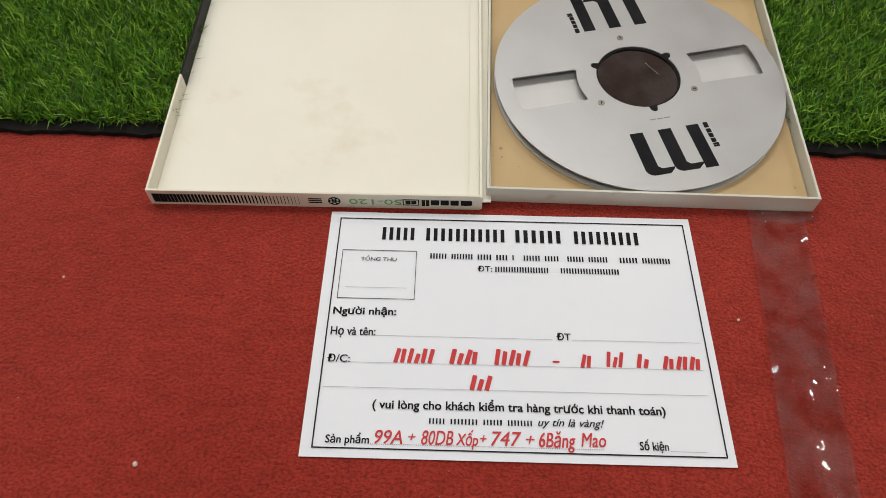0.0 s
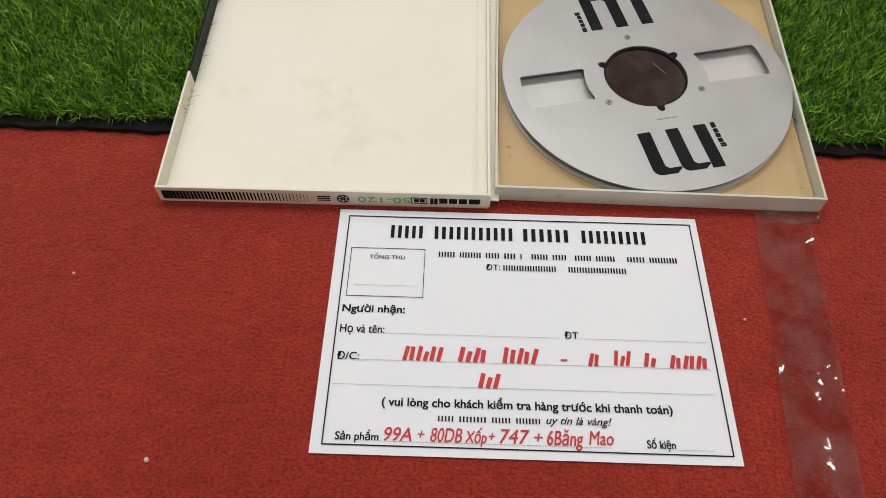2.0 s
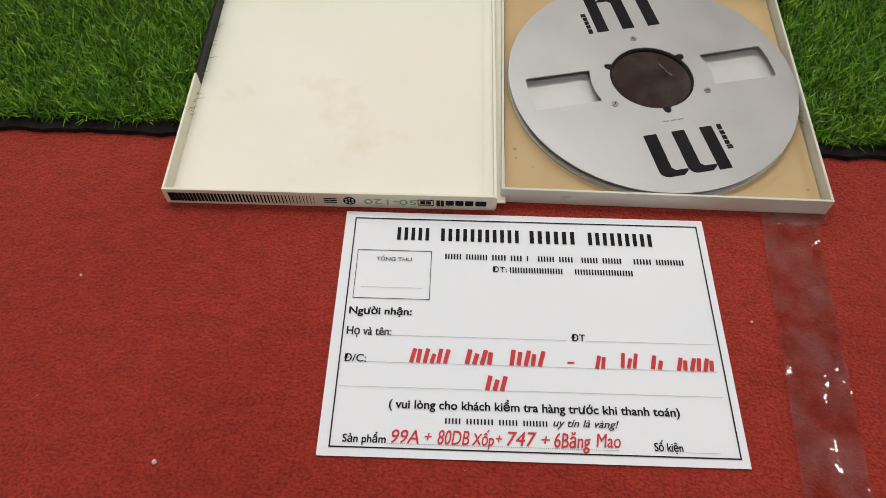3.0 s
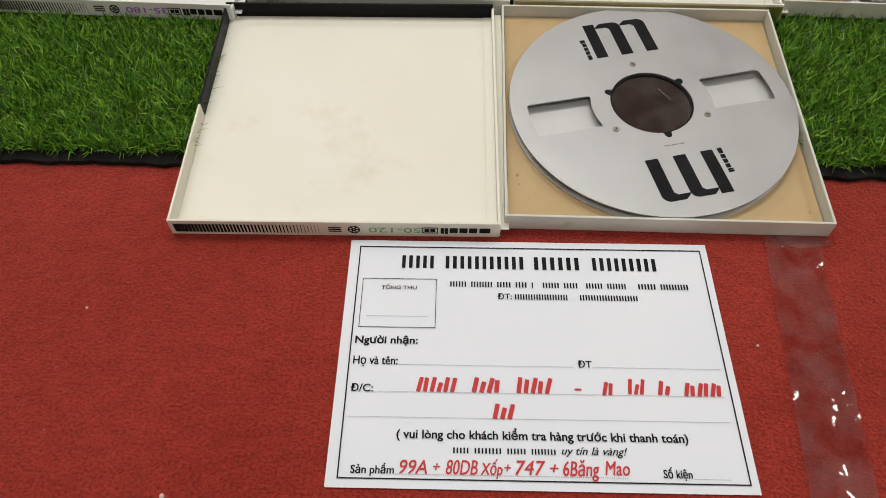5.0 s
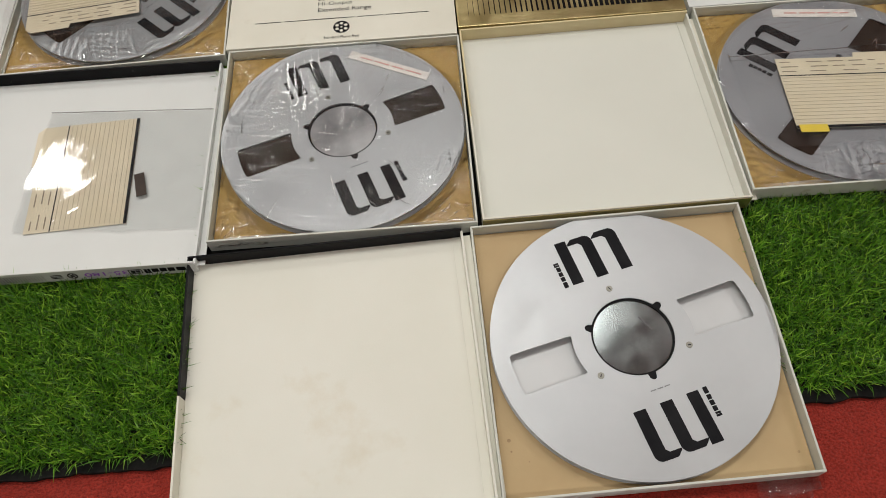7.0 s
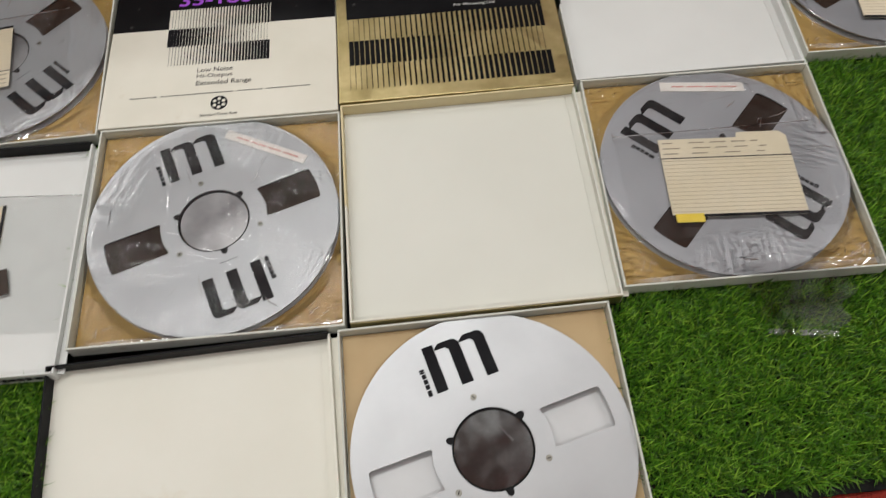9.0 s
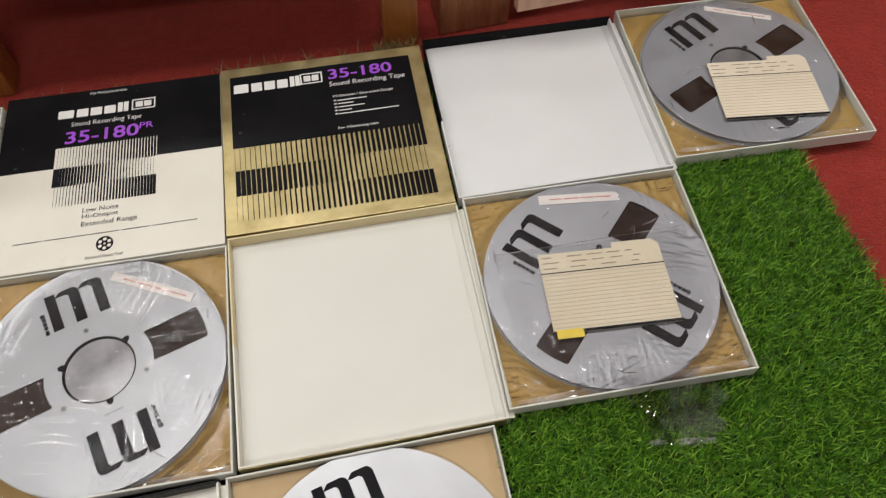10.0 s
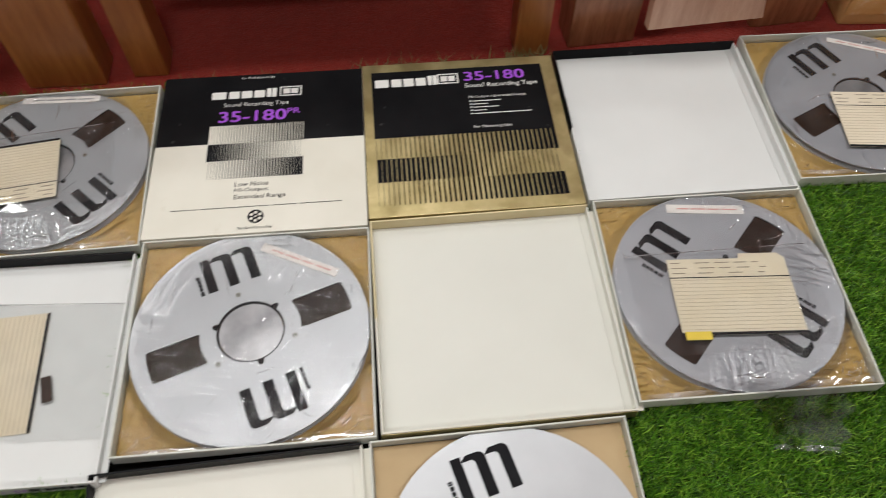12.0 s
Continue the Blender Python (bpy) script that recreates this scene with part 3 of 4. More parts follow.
def tape_reel(label, x, y, z, turn, metal, packed, tilt=0.0, radius=0.1345):
    ob = tagged(new("tape_reel"), label, "reel", "metal tape reels")
    ob.matrix_basis = pose(x, y, z, tilt, 0, turn)
    thick, top = 0.0011, 0.0100
    part("lower_flange", prism([circle(radius, 128), circle(0.0385, 64)], 0, thick), ALLOY_LIFTED, ob)
    part("hub", prism([circle(0.052, 64), circle(0.0385, 64)], thick, top - thick), HUB_DARK, ob)
    if packed:
        part("tape_pack", prism([circle(0.122, 96), circle(0.0525, 64)], thick + 0.0015, top - thick - 0.0015), TAPE_PACK, ob, "brown wound recording tape")
    upper = prism([circle(radius, 128), hub_outline(0.0388, 0.0062), window_outline(1), window_outline(-1)], top - thick, top)
    part("upper_flange", upper, metal, ob)
    part("hub_ring", prism([circle(0.0465, 64), circle(0.0369, 64)], top - 0.005, top - thick - 0.0002), HUB_DARK, ob)
    if not packed:
        part("hub_disc", prism([circle(0.0366, 96)], top - 0.0040, top - 0.0026), MIRROR, ob, "dark mirror-bright hub disc")
        lettering("JAPAN", ob, GREY_INK, 0, 0, 0.017, 0.0024, top - 0.0025, pose(0.0215, 0.001, 0, 0, 0, 112))
    else:
        part("hub_disc", prism([circle(0.0364, 96)], top - 0.0042, top - 0.0025), ALLOY_HUB, ob)
    for a in (90, 210, 330):
        m = pose(0.0515 * math.cos(radians(a)), 0.0515 * math.sin(radians(a)), 0, 0, 0, a + 25)
        screw = part("screw", prism([circle(0.0031, 20)], top, top + 0.0006, m), SCREW, ob)
        part("screw_slot", prism([rect(-0.0016, -0.00045, 0.0016, 0.00045)], top + 0.0006, top + 0.0008, m), HUB_DARK, screw)
    for half in (0, 180):
        m = pose(0, 0, 0, 0, 0, half)
        for pts in stem_shapes():
            part("black_mark", prism([pts], top, top + INK_T, m), INK, ob)
        word_shapes(ob, INK, 0, 0, 0.028, 0.0052, top, m @ pose(-0.0355, 0.066, 0, 0, 0, 90))
    for k in range(3):
        ink_bar("small_print", ob, GREY_INK, -0.009 + 0.0068 * k, -0.0545, -0.0035 + 0.0068 * k, -0.0535, top)
    return ob


# lies in the tilted front box
tape_reel("empty silver alloy tape reel with black marks", 0.2637, 0.1624, 0.0108, 16.0, ALLOY, False, 2.0, 0.1333)
tape_reel("silver tape reel wound with brown tape, in a clear bag", -0.0118, 0.4278, ON_TURF + 0.0058, 20, ALLOY, True, radius=0.1355)
tape_reel("grey tape reel wound with brown tape, in a clear bag", 0.5500, 0.4480, ON_TURF + 0.0058, 47, ALLOY_GREY, True, radius=0.1348)
tape_reel("dull grey tape reel in a clear bag", 0.8310, 0.7415, ON_TURF + 0.0038, 27, ALLOY_GREY, True, radius=0.1345)
tape_reel("silver tape reel wound with tape, in a clear bag", -0.2985, 0.6915, ON_TURF + 0.0058, 46, ALLOY, True, radius=0.1335)


# ---- paper slips, cards and labels ----
def sticker(label, x, y, z, turn, w, h, ink):
    ob = tagged(new("label_sticker"), label, "label", "reel labels")
    ob.matrix_basis = pose(x, y, z, 0, 0, turn)
    part("strip", prism([rect(-w / 2, -h / 2, w / 2, h / 2)], 0, 0.0003), STICKER, ob)
    x0 = -w * 0.36
    for k in range(4):
        b = x0 + w * (0.15 + 0.04 * (k % 2))
        ink_bar("small_print", ob, ink, x0, -h * 0.05, b, h * 0.08, 0.0003)
        x0 = b + w * 0.03
    return ob


FLANGE = ON_TURF + 0.0058 + 0.0100 + 0.0004
sticker("white sticker with red handwriting on the reel", 0.0408, 0.5202, FLANGE, -25.7, 0.102, 0.012, PALE_RED_INK)
sticker("white sticker with red handwriting on the reel", 0.5525, 0.5600, FLANGE, -5, 0.098, 0.0135, PALE_RED_INK)
sticker("white sticker with faint print on the reel", 0.868, 0.8435, FLANGE - 0.002, -22, 0.096, 0.010, PALE_RED_INK)
sticker("white sticker on the reel", -0.3005, 0.8095, FLANGE, -1, 0.106, 0.0115, GREY_INK)


def index_card(label, x, y, z, turn, w, h, rule=14, yellow=False):
    """A title card: body, printed header lines, rules and a dark foot strip."""
    ob = tagged(new("index_card"), label, "card", "title cards")
    ob.matrix_basis = pose(x, y, z, 0, 0, turn)
    part("card_body", prism([[(-w / 2, -h / 2), (w / 2, -h / 2), (w / 2, h / 2), (w * 0.45, h / 2 + 0.007), (w * 0.12, h / 2 + 0.007), (w * 0.11, h / 2), (-w / 2, h / 2)]], 0, 0.0004), CARD, ob)
    ink_bar("foot_strip", ob, INK, -w / 2, -h / 2, w / 2, -h / 2 + 0.0035, 0.0005)
    ink_bar("header_rule", ob, INK, -w / 2, h * 0.24, w / 2, h * 0.24 + 0.0011, 0.0005)
    for k in range(rule):
        y0 = -h / 2 + 0.007 + k * (h * 0.69 / rule)
        ink_bar("ruled_line", ob, RULE_INK, -w / 2 + 0.001, y0, w / 2 - 0.001, y0 + 0.00045, 0.0005)
    rnd = random.Random(5)
    for row in range(3):
        a = -w / 2 + 0.004
        while a < w / 2 - 0.02:
            b = a + rnd.uniform(0.008, 0.02)
            ink_bar("small_print", ob, HEADER_INK, a, h * (0.30 + 0.07 * row), b, h * (0.30 + 0.07 * row) + 0.0012, 0.0005)
            a = b + rnd.uniform(0.004, 0.02)
    if yellow:
        part("yellow_tab", prism([rect(-w / 2 + 0.003, -h / 2 - 0.006, -w / 2 + 0.033, -h / 2 + 0.0045)], 0.0008, 0.0011), YELLOW, ob, "bright yellow sticker")
    return ob


index_card("cream ruled title card with yellow tab in a clear sleeve", 0.5535, 0.4325, FLANGE + 0.003, -2.5, 0.1445, 0.102, yellow=True)
index_card("cream ruled title card lying on the reel", 0.8515, 0.6938, FLANGE + 0.001, -5, 0.1395, 0.1025)
index_card("cream ruled title card in a clear sleeve on the reel", -0.347, 0.675, FLANGE + 0.004, 188, 0.140, 0.100)
index_card("cream ruled title card in a clear sleeve inside the lid", -0.3000, 0.398, ON_TURF + 0.0042, 93.2, 0.146, 0.109)


# ---- films ----
def crumpled(nx, ny, w, h, profile, seed, amount, fine=0.6, calm=0.35, keep=None, ragged=0.004, wrinkle=60, frill=0.0):
    """A crumpled sheet: a grid whose height follows profile(u, v) with sharp, drawn-out folds on it."""
    bm = bmesh.new()
    vs = []
    ways = [(math.cos(seed * 1.7 + k * 1.25), math.sin(seed * 1.7 + k * 1.25)) for k in range(3)]
    for j in range(ny + 1):
        for i in range(nx + 1):
            x, y = (i / nx - 0.5) * w, (j / ny - 0.5) * h
            fold = 0.0
            for k, (c, s) in enumerate(ways):
                along, across = x * c + y * s, y * c - x * s
                across += 0.006 * noise.noise(Vector((x * 22, y * 22, seed + k)))
                ridge = 1 - abs(noise.noise(Vector((along * 11 + k * 5, across * wrinkle, seed * 3 + k))))
                patch = max(0.0, noise.noise(Vector((x * 14 + k * 9, y * 14, seed * 5))) + 0.10)
                fold += ridge ** 9 * patch * 2.2
            tiny = noise.noise(Vector((x * 160, y * 160, seed))) * 0.25 * max(0.0, noise.noise(Vector((x * 18, y * 18, seed + 40))))
            edge = max(abs(x) / w, abs(y) / h) * 2
            tiny += frill * noise.noise(Vector((x * 210, y * 210, seed + 7))) * max(0.0, math.hypot(x, y) * 2 / w - 0.98) * 4
            wx = ragged * noise.noise(Vector((y * 30, seed, 0))) * (abs(x) * 2 / w > 0.85)
            wy = ragged * noise.noise(Vector((x * 30, seed, 5))) * (abs(y) * 2 / h > 0.85)
            vs.append(bm.verts.new((x + wx, y + wy, profile(x, y) + amount * (fold + tiny) * (calm + (1 - calm) * edge ** 3))))
    for j in range(ny):
        for i in range(nx):
            a = j * (nx + 1) + i
            if keep and not keep((i + 0.5) / nx - 0.5, (j + 0.5) / ny - 0.5):
                continue
            bm.faces.new((vs[a], vs[a + 1], vs[a + nx + 2], vs[a + nx + 1]))
    return bm


def glint_crease(length, width, bend, seed):
    """A painted glint on film: a thin, tapered, slightly crooked whitish ridge."""
    bm = bmesh.new()
    n, rows = 14, []
    for k in range(n + 1):
        t = k / n
        half = width / 2 * math.sin(math.pi * t) ** 0.6 + 0.00004
        side = bend * math.sin(math.pi * t) + 0.0009 * noise.noise(Vector((t * 6, seed, 0)))
        rows.append([bm.verts.new(((t - 0.5) * length, side + q * half, lift * half * 1.1)) for q, lift in ((-1, 0), (0, 1), (1, 0))])
    for a, b in zip(rows, rows[1:]):
        for q in (0, 1):
            bm.faces.new((a[q], a[q + 1], b[q + 1], b[q]))
    return bm


def reel_bag(label, x, y, z, turn, size, seed, amount=0.0022, glint_count=14):
    """A clear bag drawn over a reel: flat on the flange and slack outside its rim."""
    def height(u, v):
        r = math.hypot(u, v)
        t = min(1.0, max(0.0, (r - 0.130) / 0.016))
        return 0.0113 - 0.0078 * t * t * (3 - 2 * t)
    ob = tagged(new("plastic_bag", finish("plastic_bag", crumpled(250, 250, size, size, height, seed, amount, calm=0.30, wrinkle=115, frill=0.7), FILM, True)), label, "bag", "clear reel bags")
    lip = crumpled(150, 6, size * 0.98, 0.007, lambda u, v: 0.0, seed + 50, 0.0016, 0.7, 1.0, ragged=0.0012, wrinkle=90)
    lip.transform(Matrix.Translation((0, -size / 2 + 0.006, 0.0062)))
    part("sealed_edge", lip, SEAM, ob, "bright sealed edge of the bag", True)
    rnd = random.Random(seed * 7)
    # whitish slivers added in place of highlights on the bag's wrinkles
    for k in range(glint_count):
        a = rnd.uniform(0, 2 * math.pi)
        rad = rnd.uniform(0.060, 0.122)
        u, v = rad * math.cos(a), rad * math.sin(a)
        bm = glint_crease(rnd.uniform(0.010, 0.034), rnd.uniform(0.0005, 0.0013), rnd.uniform(-0.003, 0.003), k + seed)
        bm.transform(pose(u, v, height(u, v) + 0.0009, 0, 0, math.degrees(a) + rnd.uniform(-40, 40)))
        part("glint_crease", bm, GLINT_FILM, ob, smooth=True)
    for k in range(glint_count * 2):
        cx, cy = rnd.choice(((-1, -1), (1, -1), (1, -1), (1, 1)))
        u, v = cx * (size / 2 - rnd.uniform(0.006, 0.034)), cy * (size / 2 - rnd.uniform(0.006, 0.030))
        bm = glint_crease(rnd.uniform(0.005, 0.016), rnd.uniform(0.0004, 0.0010), rnd.uniform(-0.002, 0.002), k + seed)
        bm.transform(pose(u, v, height(u, v) + 0.0016, rnd.uniform(-20, 20), rnd.uniform(-20, 20), rnd.uniform(0, 180)))
        part("glint_crease", bm, GLINT_FILM, ob, smooth=True)
    ob.matrix_basis = pose(x, y, z, 0, 0, turn)
    return ob


BAG_Z = ON_TURF + 0.0058
reel_bag("crinkled clear plastic bag round the reel", -0.0105, 0.4250, BAG_Z, 1, 0.271, 1, 0.0028)
reel_bag("crinkled clear plastic bag round the reel", 0.5493, 0.4468, BAG_Z, 1, 0.2675, 2, 0.0027)
reel_bag("slightly crinkled clear plastic bag round the reel", 0.8300, 0.7390, BAG_Z - 0.002, -1, 0.266, 3, 0.0014, 5)
reel_bag("crinkled clear plastic bag round the reel", -0.2950, 0.6900, BAG_Z, 0, 0.268, 4, 0.0032)


def sleeve(label, x, y, z, turn, w, h, seed, amount):
    ob = tagged(new("plastic_sleeve", finish("plastic_sleeve", crumpled(70, 50, w, h, lambda u, v: 0.0, seed, amount, 0.45), SLEEVE, True)), label, "sleeve", "clear card sleeves")
    ob.matrix_basis = pose(x, y, z, 0, 0, turn)
    part("seam", block(-w / 2, h / 2 - 0.001, 0.0002, w / 2, h / 2, 0.0009, 0.0002), SEAM, ob, "bright folded edge of the sleeve")
    return ob


sleeve("clear plastic sleeve over the title card on the reel", 0.547, 0.4285, FLANGE + 0.0045, 1, 0.225, 0.135, 11, 0.0006)
sleeve("clear plastic sleeve holding the title card in the lid", -0.258, 0.4030, ON_TURF + 0.0050, -3, 0.205, 0.165, 12, 0.0003)
sleeve("clear plastic sleeve over the title card on the reel", -0.326, 0.6760, FLANGE + 0.0055, 8, 0.24, 0.13, 13, 0.0006)

# slack end of a bag that hangs over the tray's front wall onto the turf
def slack(u, v):
    t = min(1.0, max(0.0, (v + 0.035) / 0.07))
    return 0.004 + 0.024 * t * t * (3 - 2 * t)


tail = tagged(new("plastic_bag_end", finish("plastic_bag_end", crumpled(90, 60, 0.118, 0.078, slack, 21, 0.0012, wrinkle=90, keep=lambda u, v: abs(u + 0.1 * v) < 0.28 + 0.22 * (v + 0.5) + 0.05 * math.sin(v * 19)), TAIL_FILM, True)), "crumpled loose end of a clear bag on the turf", "bag")
tail.matrix_basis = pose(0.590, 0.288, ON_TURF - 0.002, 0, 0, -8)
lip = crumpled(60, 6, 0.070, 0.006, lambda u, v: 0.0045, 23, 0.0016, wrinkle=90)
lip.transform(Matrix.Translation((0.0, -0.036, 0)))
part("sealed_edge", lip, SEAM, tail, "bright sealed edge of the bag", True)

chip = tagged(new("tape_snippet", finish("tape_snippet", block(-0.0055, -0.0155, 0, 0.0055, 0.0155, 0.0006, 0.0001), TAPE_PACK)), "short dark brown snippet of recording tape", "tape")
chip.matrix_basis = pose(-0.233, 0.376, ON_TURF + 0.0072, 0, 0, 14)

# ---- delivery slip on the carpet ----
slip = tagged(new("delivery_slip"), "white printed delivery slip with red handwriting on the carpet", "paper")
slip.matrix_basis = pose(0.001, -0.0008, 0.0014, 0, 0, 2.65) @ Matrix.Diagonal((1.010, 0.996, 1.0, 1.0))
bm = bmesh.new()
NX, NY, SW, SH = 24, 16, 0.2940, 0.2091
grid = [[bm.verts.new((SW * i / NX, -SH * j / NY, 0.0004 * noise.noise(Vector((i * 0.3, j * 0.3, 3))))) for i in range(NX + 1)] for j in range(NY + 1)]
for j in range(NY):
    for i in range(NX):
        bm.faces.new((grid[j][i], grid[j + 1][i], grid[j + 1][i + 1], grid[j][i + 1]))
sheet = part("sheet", bm, PAPER, slip, smooth=True)
PZ = 0.0005


def mm(v):
    return v * 0.000988


def slip_bar(x0, y0, x1, y1, ink=INK, name="print_bar"):
    ink_bar(name, slip, ink, mm(x0), mm(y0), mm(x1), mm(y1), PZ)


def slip_text(text, x0, y0, x1, y1, ink=INK, **kw):
    lettering(text, slip, ink, mm(x0), mm(y0), mm(x1), mm(y1), PZ, **kw)


part("border", prism([rect(mm(8), mm(-205.5), mm(292), mm(-6.5)), rect(mm(8.9), mm(-204.6), mm(291.1), mm(-7.4))], PZ, PZ + INK_T), INK, slip)
part("form_box", prism([rect(mm(13), mm(-85), mm(73), mm(-39)), rect(mm(13.4), mm(-84.6), mm(72.6), mm(-39.4))], PZ, PZ + INK_T), INK, slip)
# shop name, address and telephone lines stand as plain bars
def letter_bars(spans, y0, y1, ink, pitch, duty, seed):
    rnd = random.Random(seed)
    for a, b in spans:
        n = max(1, round((b - a) / pitch))
        for k in range(n):
            x = a + (b - a) * k / n
            slip_bar(x, y0, x + (b - a) / n * duty, y1, ink)


letter_bars([(44, 73), (80, 147), (153, 193), (201, 256)], -28.2, -15.7, INK, 6.2, 0.5, 1)
letter_bars([(84, 98), (101, 119), (122, 134), (137, 147), (150, 152), (159, 173), (176, 188), (194, 208), (211, 227), (236, 251), (254, 277)], -46, -41, INK, 2.4, 0.5, 2)
letter_bars([(136, 179), (188, 235)], -57.5, -52.5, INK, 2.2, 0.5, 3)
slip_text("\u0110T:", 122, -57.5, 133.5, -52, bold=0.018)
slip_text("T\u1ed4NG THU", 28.5, -49.5, 57, -44, bold=0.01)
slip_text("Ng\u01b0\u1eddi nh\u1eadn:", 11.5, -101.5, 59.5, -92.5, bold=0.018)
slip_text("H\u1ecd v\u00e0 t\u00ean:", 11.5, -119.5, 45, -110.5, bold=0.018)
slip_text("\u0110T", 181, -117.5, 191.5, -111.5, bold=0.018)
slip_text("\u0110/C:", 11.5, -140, 28, -133.5, bold=0.018)
slip_text("( vui l\u00f2ng cho kh\u00e1ch ki\u1ec3m tra h\u00e0ng tr\u01b0\u1edbc khi thanh to\u00e1n)", 47.5, -177.7, 254, -167, bold=0.010)
slip_text("S\u1ea3n ph\u1ea9m", 17, -203.5, 47, -194, bold=0.018)
slip_text("S\u1ed1 ki\u1ec7n", 233, -203, 252.5, -193.5, bold=0.018)
letter_bars([(88, 100), (103, 123), (126, 140), (143, 161)], -186, -182, INK, 2.4, 0.45, 4)
slip_text("uy t\u00edn l\u00e0 v\u00e0ng!", 164, -187.5, 210, -180, shear=0.35, bold=0.01)


def dotted(x0, x1, y):
    n = int((x1 - x0) / 1.5)
    outs = bmesh.new()
    for k in range(n):
        a = mm(x0 + (x1 - x0) * k / n)
        vs = [outs.verts.new((p, q, PZ + INK_T)) for p, q in rect(a, mm(y), a + 0.0008, mm(y + 0.5))]
        outs.faces.new(vs)
    part("dotted_line", outs, GREY_INK, slip)


for x0, x1, y in ((19, 67, -75), (46, 178, -117.5), (192, 288, -117.5), (28, 287, -140), (11, 287, -160), (48, 209, -202), (254, 279, -202)):
    dotted(x0, x1, y)
# handwritten address as plain red strokes; the list of goods can be read
rnd = random.Random(9)
for a, b, y0, y1 in ((60, 90, -139, -127), (101, 123, -139, -126.5), (134, 160, -139, -126), (197, 206, -139.5, -128.5), (216, 229, -138.5, -126), (238, 248, -138.5, -127), (257, 286, -139, -128), (116, 132, -159.5, -147.5)):
    n = max(2, round((b - a) / 5.0))
    for k in range(n):
        x = a + (b - a) * k / n
        top_y = y1 - rnd.uniform(0, 4.5) * (k % 2)
        slant = pose(mm(x), mm(y0), 0, 0, 0, rnd.uniform(-16, -6))
        part("handwriting_bar", prism([rounded(rect(0, 0, mm((b - a) / n * 0.62), mm(top_y - y0)), 0.0006, 2)], PZ, PZ + INK_T, slant), RED_INK, slip)
slip_bar(177, -136.3, 182, -134.8, RED_INK, "handwriting_bar")
for text, a, b, y0, y1 in (("99A", 51, 70, -201.5, -191.5), ("+", 74, 79, -198.5, -193.5), ("80DB", 83, 105, -201.5, -191), ("X\u1ed1p", 107, 122, -204, -190), ("+", 123.5, 128, -198.5, -193.5), ("747", 131, 152, -201, -190.5), ("+", 155, 161, -198.5, -193), ("6B\u0103ng", 164, 189, -204.5, -189.5), ("Mao", 193, 210, -200, -190)):
    slip_text(text, a, y0, b, y1, RED_INK, shear=0.22, bold=0.012, name="handwriting")

# strip of clear tape stuck on the carpet
def pucker(u, v):
    """A loose wrinkle along the middle of the strip, lifted here and there."""
    lift = max(0.0, noise.noise(Vector((v * 26, 4.0, 0.0)))) * 0.0042
    side = 0.004 * noise.noise(Vector((v * 40, 9.0, 0.0)))
    return lift * math.exp(-((u - side) / 0.0045) ** 2) + 0.0007 * max(0.0, noise.noise(Vector((u * 60, v * 45, 2.0))))


strip = tagged(new("clear_tape_strip", finish("clear_tape_strip", crumpled(46, 330, 0.046, 0.40, pucker, 31, 0.0006, 0.7, 0.5, ragged=0.0005), TAPE_FILM, True)), "hazy strip of clear adhesive tape on the carpet", "tape")
strip.matrix_basis = pose(0.3640, -0.165, 0.0012, 0, 0, -2.2)
end = tagged(new("clear_tape_end", finish("clear_tape_end", crumpled(20, 12, 0.046, 0.016, lambda u, v: 0.0, 32, 0.004), TAPE_FILM, True)), "curled end of clear tape under the box", "tape")
end.matrix_basis = pose(0.380, 0.023, 0.0012, 0, 0, 4)
rnd = random.Random(3)
for x, y, r in ((-0.098, -0.222, 0.0018), (0.03, -0.30, 0.0012), (-0.20, -0.08, 0.0010), (0.325, -0.08, 0.0012), (-0.24, -0.27, 0.0009), (0.05, -0.24, 0.0009)):
    bm = bmesh.new()
    bmesh.ops.create_icosphere(bm, subdivisions=2, radius=r)
    for v in bm.verts:
        v.co *= 1 + 0.4 * noise.noise(v.co * 900 + Vector((x * 90, 0, 0)))
    ob = tagged(new("crumb", finish("crumb", bm, DEBRIS)), "small pale crumb on the carpet", "crumb", "crumbs")
    ob.location = (x, y, r * 0.7)

# ---- furniture behind the boxes ----
def bench():
    ob = tagged(new("low_bench"), "low varnished brown wooden bench", "bench")
    ob.matrix_basis = pose(-0.219, 0.878, 0, 0, 0, 0.8)
    part("seat", block(0.0, 0.012, 0.1635, 0.57, 0.46, 0.2045, 0.003), WOOD_ALONG, ob)
    part("front_rail", block(0.052, 0.0, 0.164, 0.571, 0.0115, 0.204, 0.0025), WOOD_ALONG, ob)
    for x in (0.0, 0.571):
        for y in (0.0, 0.41):
            part("leg", block(x, y, 0, x + 0.051, y + 0.05, 0.25 if y == 0.0 else 0.1635, 0.003), WOOD, ob)
    return ob


bench()


def stand(label, x, y, turn, legs, plank, wood):
    ob = tagged(new("wooden_stand"), label, "stand", "wooden stands")
    ob.matrix_basis = pose(x, y, 0, 0, 0, turn)
    for a, b in legs:
        part("leg", block(a, 0, 0, b, 0.06, 0.30, 0.004), wood, ob)
    a, b = plank
    lean = Matrix.Translation((0, -0.030, 0.060)) @ pose(0, 0, 0, -5)
    part("plank", prism([[(a, 0), (b, 0), (b - 0.045, 0.24), (a, 0.24)]], 0, 0.016, lean @ pose(0, 0, 0, 90)), WOOD_SHEEN, ob, "pale plank leaning on the legs, reflected gloss painted in")
    part("top", block(legs[0][0] - 0.02, 0.0, 0.3005, legs[1][1] + 0.02, 0.4, 0.32, 0.004), wood, ob)
    return ob


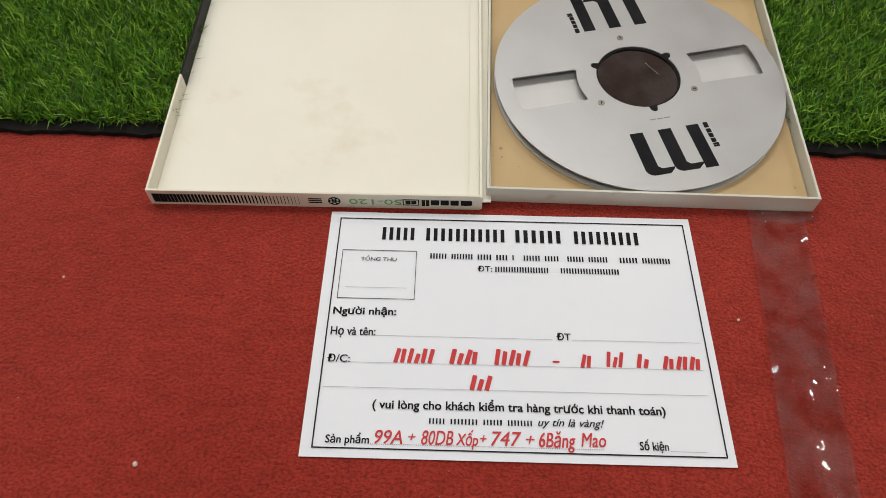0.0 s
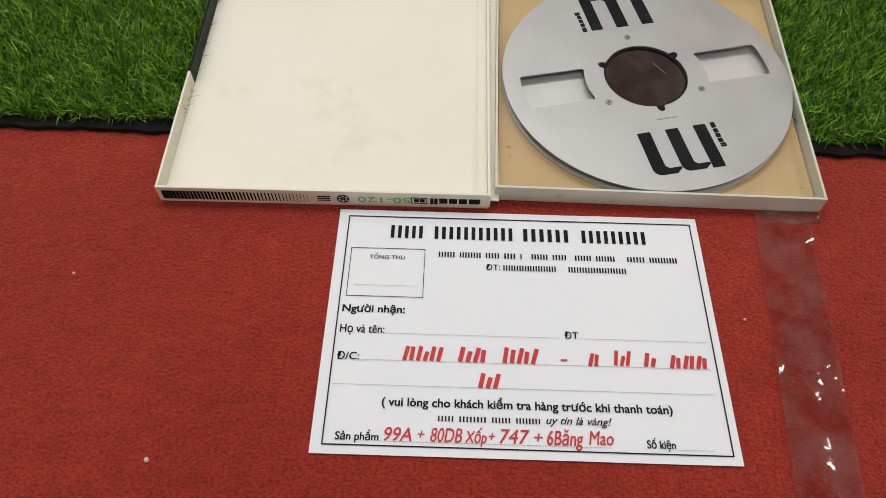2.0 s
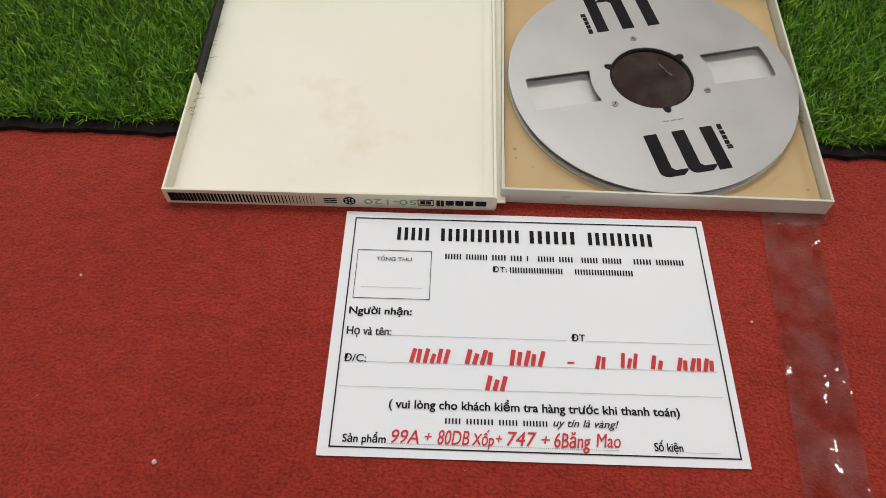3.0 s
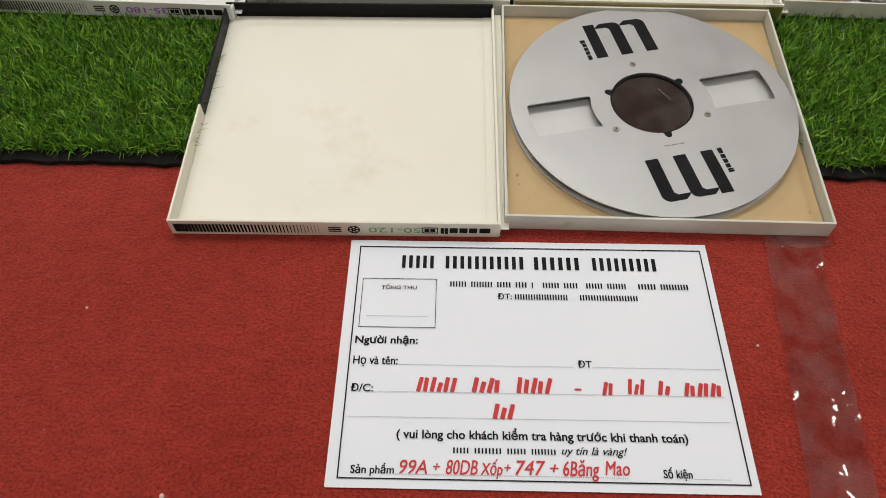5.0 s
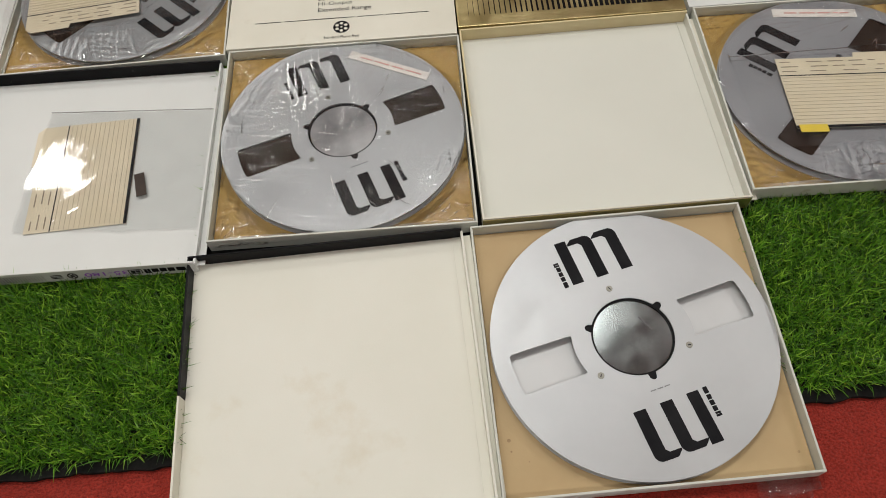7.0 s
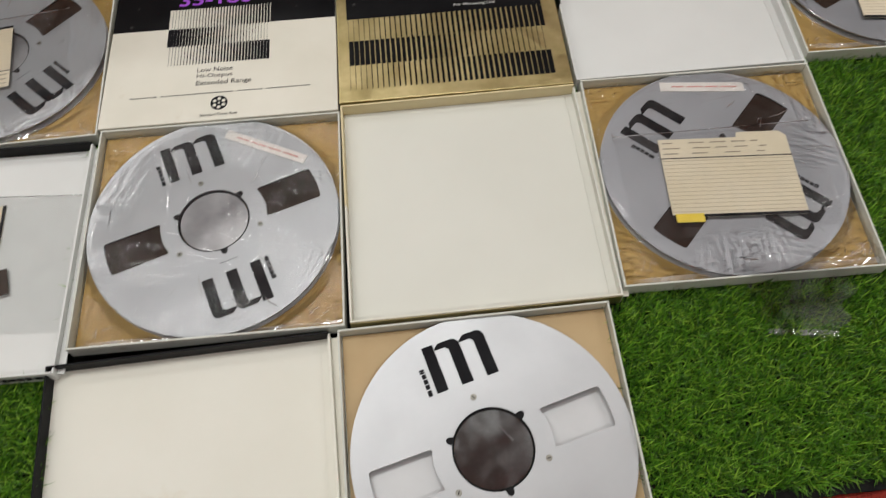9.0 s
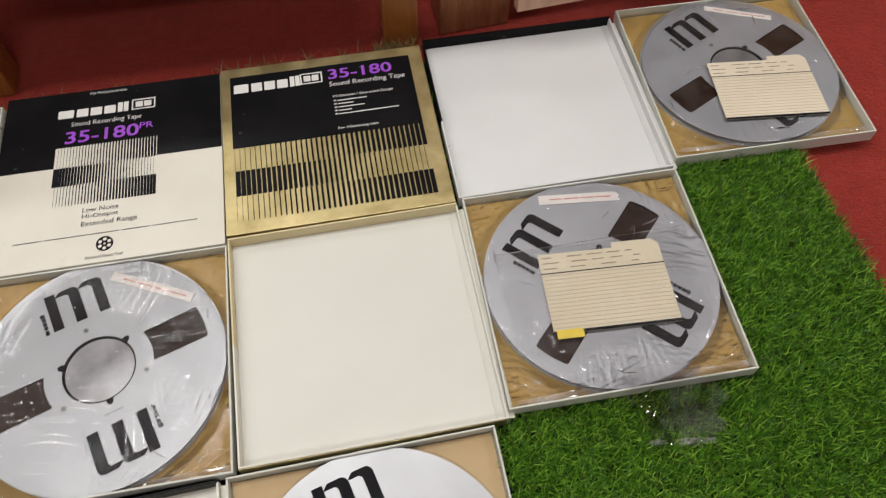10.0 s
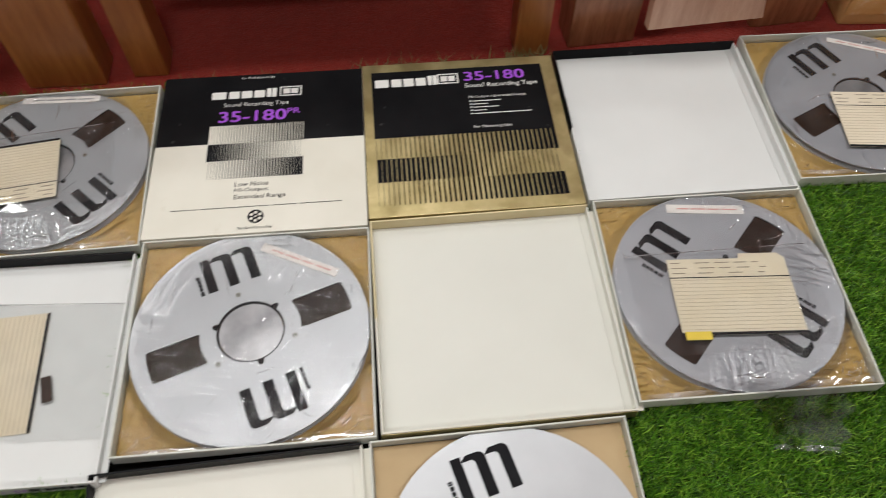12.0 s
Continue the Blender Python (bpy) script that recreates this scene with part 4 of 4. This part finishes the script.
stand("dark varnished wooden stand with a pale plank", 0.436, 0.897, 5.1, ((0.0, 0.106), (0.298, 0.408)), (0.100, 0.277), WOOD_DARK)
stand("orange-brown varnished wooden stand with a pale plank", -0.678, 0.8605, 0.6, ((0.0, 0.105), (0.310, 0.422)), (0.12, 0.300), WOOD)

carton = tagged(new("carton"), "brown cardboard carton sealed with shiny tape", "carton")
carton.matrix_basis = pose(0.873, 0.9215, 0, 0, 0, -3.3)
part("body", block(0, 0, 0, 0.62, 0.42, 0.22, 0.006), CARTON, carton)
for x0, z0, x1, z1, turn in ((0.0, 0.02, 0.07, 0.21, 2), (0.10, 0.0, 0.16, 0.22, -6), (0.22, 0.05, 0.62, 0.10, 1), (0.30, 0.0, 0.36, 0.22, 3), (0.02, 0.10, 0.30, 0.15, -3)):
    m = Matrix.Translation((0, -0.0012, 0)) @ pose((x0 + x1) / 2, 0, (z0 + z1) / 2, 90, 0, 0) @ pose(0, 0, 0, 0, 0, turn * 0.4)
    hw, hh = (x1 - x0) / 2 * 0.97, (z1 - z0) / 2 * 0.97
    part("packing_tape", prism([rect(-hw, -hh, hw, hh)], 0, 0.0004, m @ Matrix.Translation((0, 0, 0.0004 * turn))), PACK_TAPE, carton)

# ---- artificial turf ----
turf = tagged(new("artificial_turf"), "green artificial turf mat with black backing edge", "turf")
TURF = ((-0.64, 0.0543), (0.893, 0.110), (0.846, 0.850), (-0.64, 0.820))


def lerp_edge(a, b, n, seed, rough):
    for k in range(n):
        t = k / n
        x, y = a[0] + (b[0] - a[0]) * t, a[1] + (b[1] - a[1]) * t
        d = Vector((b[1] - a[1], a[0] - b[0])).normalized() * rough * noise.noise(Vector((t * n * 0.45, seed, 0)))
        yield x + d.x, y + d.y


rim = []
for k in range(4):
    rim += list(lerp_edge(TURF[k], TURF[(k + 1) % 4], 160, k * 3.1, 0.0035))
part("backing", prism([rim], 0.0005, 0.0055), BACKING, turf, "black turf backing")
# places under boxes stay without blades
COVERED = [(-0.156, -0.004, 0.285, 0.305, 2.8), (0.110, 0.016, 0.298, 0.279, 1.83), (-0.442, 0.265, 0.285, 0.283, 0.3), (-0.151, 0.287, 0.282, 0.275, 0.6), (0.128, 0.293, 0.288, 0.281, 1.4), (0.411, 0.308, 0.278, 0.277, 0.3), (-0.72, 0.538, 0.57, 0.28, 2.0), (-0.158, 0.558, 0.562, 0.285, 0.9), (0.405, 0.582, 0.289, 0.283, 0.9), (0.690, 0.598, 0.277, 0.281, -0.1)]


def inside(x, y):
    n, hit = len(TURF), False
    for k in range(n):
        (xa, ya), (xb, yb) = TURF[k], TURF[(k + 1) % n]
        if (ya > y) != (yb > y):
            hit ^= bool(x < (xb - xa) * (y - ya) / (yb - ya) + xa)
    return hit


def turf_places(count, seed):
    rnd = np.random.default_rng(seed)
    xs, ys = rnd.uniform(-0.64, 0.89, count * 3), rnd.uniform(0.04, 0.89, count * 3)
    keep = np.ones(len(xs), bool)
    for x0, y0, w, d, turn in COVERED:
        c, n = math.cos(radians(turn)), math.sin(radians(turn))
        u, v = (xs - x0) * c + (ys - y0) * n, (ys - y0) * c - (xs - x0) * n
        keep &= ~((u > 0) & (u < w) & (v > 0) & (v < d))
    return [(x, y) for x, y in zip(xs[keep], ys[keep]) if inside(x, y - 0.011)][:count]


def make_blades(pts, seed, material, label, name="turf_layer", longest=0.024):
    rnd = np.random.default_rng(seed)
    n = len(pts)
    base = np.array(pts)
    clump = np.array([noise.noise(Vector((x * 40, y * 40, 0))) for x, y in pts])
    ang = rnd.uniform(0, 2 * np.pi, n) + clump * 2
    length = rnd.uniform(longest * 0.5, longest, n) * (1 + 0.25 * clump)
    lean = rnd.uniform(0.25, 1.15, n)
    width = rnd.uniform(0.0005, 0.0009, n)
    dx, dy = np.cos(ang), np.sin(ang)
    twist = ang + np.pi / 2 + rnd.uniform(-0.8, 0.8, n)
    wx, wy = np.cos(twist) * width, np.sin(twist) * width
    levels = []
    for f, thin in ((0.0, 1.0), (0.5, 0.9)):
        out = length * np.sin(lean) * f ** 1.6
        up = 0.004 + length * np.cos(lean * 0.8) * f
        cx, cy = base[:, 0] + dx * out, base[:, 1] + dy * out
        levels += [np.stack([cx - wx * thin, cy - wy * thin, up], 1), np.stack([cx + wx * thin, cy + wy * thin, up], 1)]
    out = length * np.sin(lean)
    levels.append(np.stack([base[:, 0] + dx * out, base[:, 1] + dy * out, 0.004 + length * np.cos(lean) * 0.92], 1))
    verts = np.stack(levels, 1).reshape(-1, 3)
    k = np.arange(n)[:, None] * 5
    tris = np.concatenate([k + np.array([[0, 1, 3]]), k + np.array([[0, 3, 2]]), k + np.array([[2, 3, 4]])], 1).reshape(-1, 3)
    me = bpy.data.meshes.new("blades")
    me.vertices.add(len(verts))
    me.vertices.foreach_set("co", verts.astype(np.float32).ravel())
    me.loops.add(len(tris) * 3)
    me.loops.foreach_set("vertex_index", tris.astype(np.int32).ravel())
    me.polygons.add(len(tris))
    me.polygons.foreach_set("loop_start", np.arange(0, len(tris) * 3, 3, dtype=np.int32))
    me.update(calc_edges=True)
    me.materials.append(material)
    ob = new(name, me)
    ob.parent = turf
    return tagged(ob, label, kind="stuff")


make_blades(turf_places(150000, 4), 5, BLADES, "dense short green plastic blades")
# thin frayed fringe along the mat's back edge
rnd = np.random.default_rng(8)
FRINGE = [(x, 0.862 + 0.010 * y) for x, y in zip(rnd.uniform(0.10, 0.41, 90), rnd.uniform(0, 1, 90))] + [(x, 0.864 + 0.012 * y) for x, y in zip(rnd.normal(0.36, 0.018, 130), rnd.uniform(0, 1, 130))] + [(x, 0.853) for x in rnd.uniform(-0.16, 0.12, 30)]
make_blades(FRINGE, 9, STRAW, "frayed olive and straw-coloured fringe", "turf_fringe", 0.03)
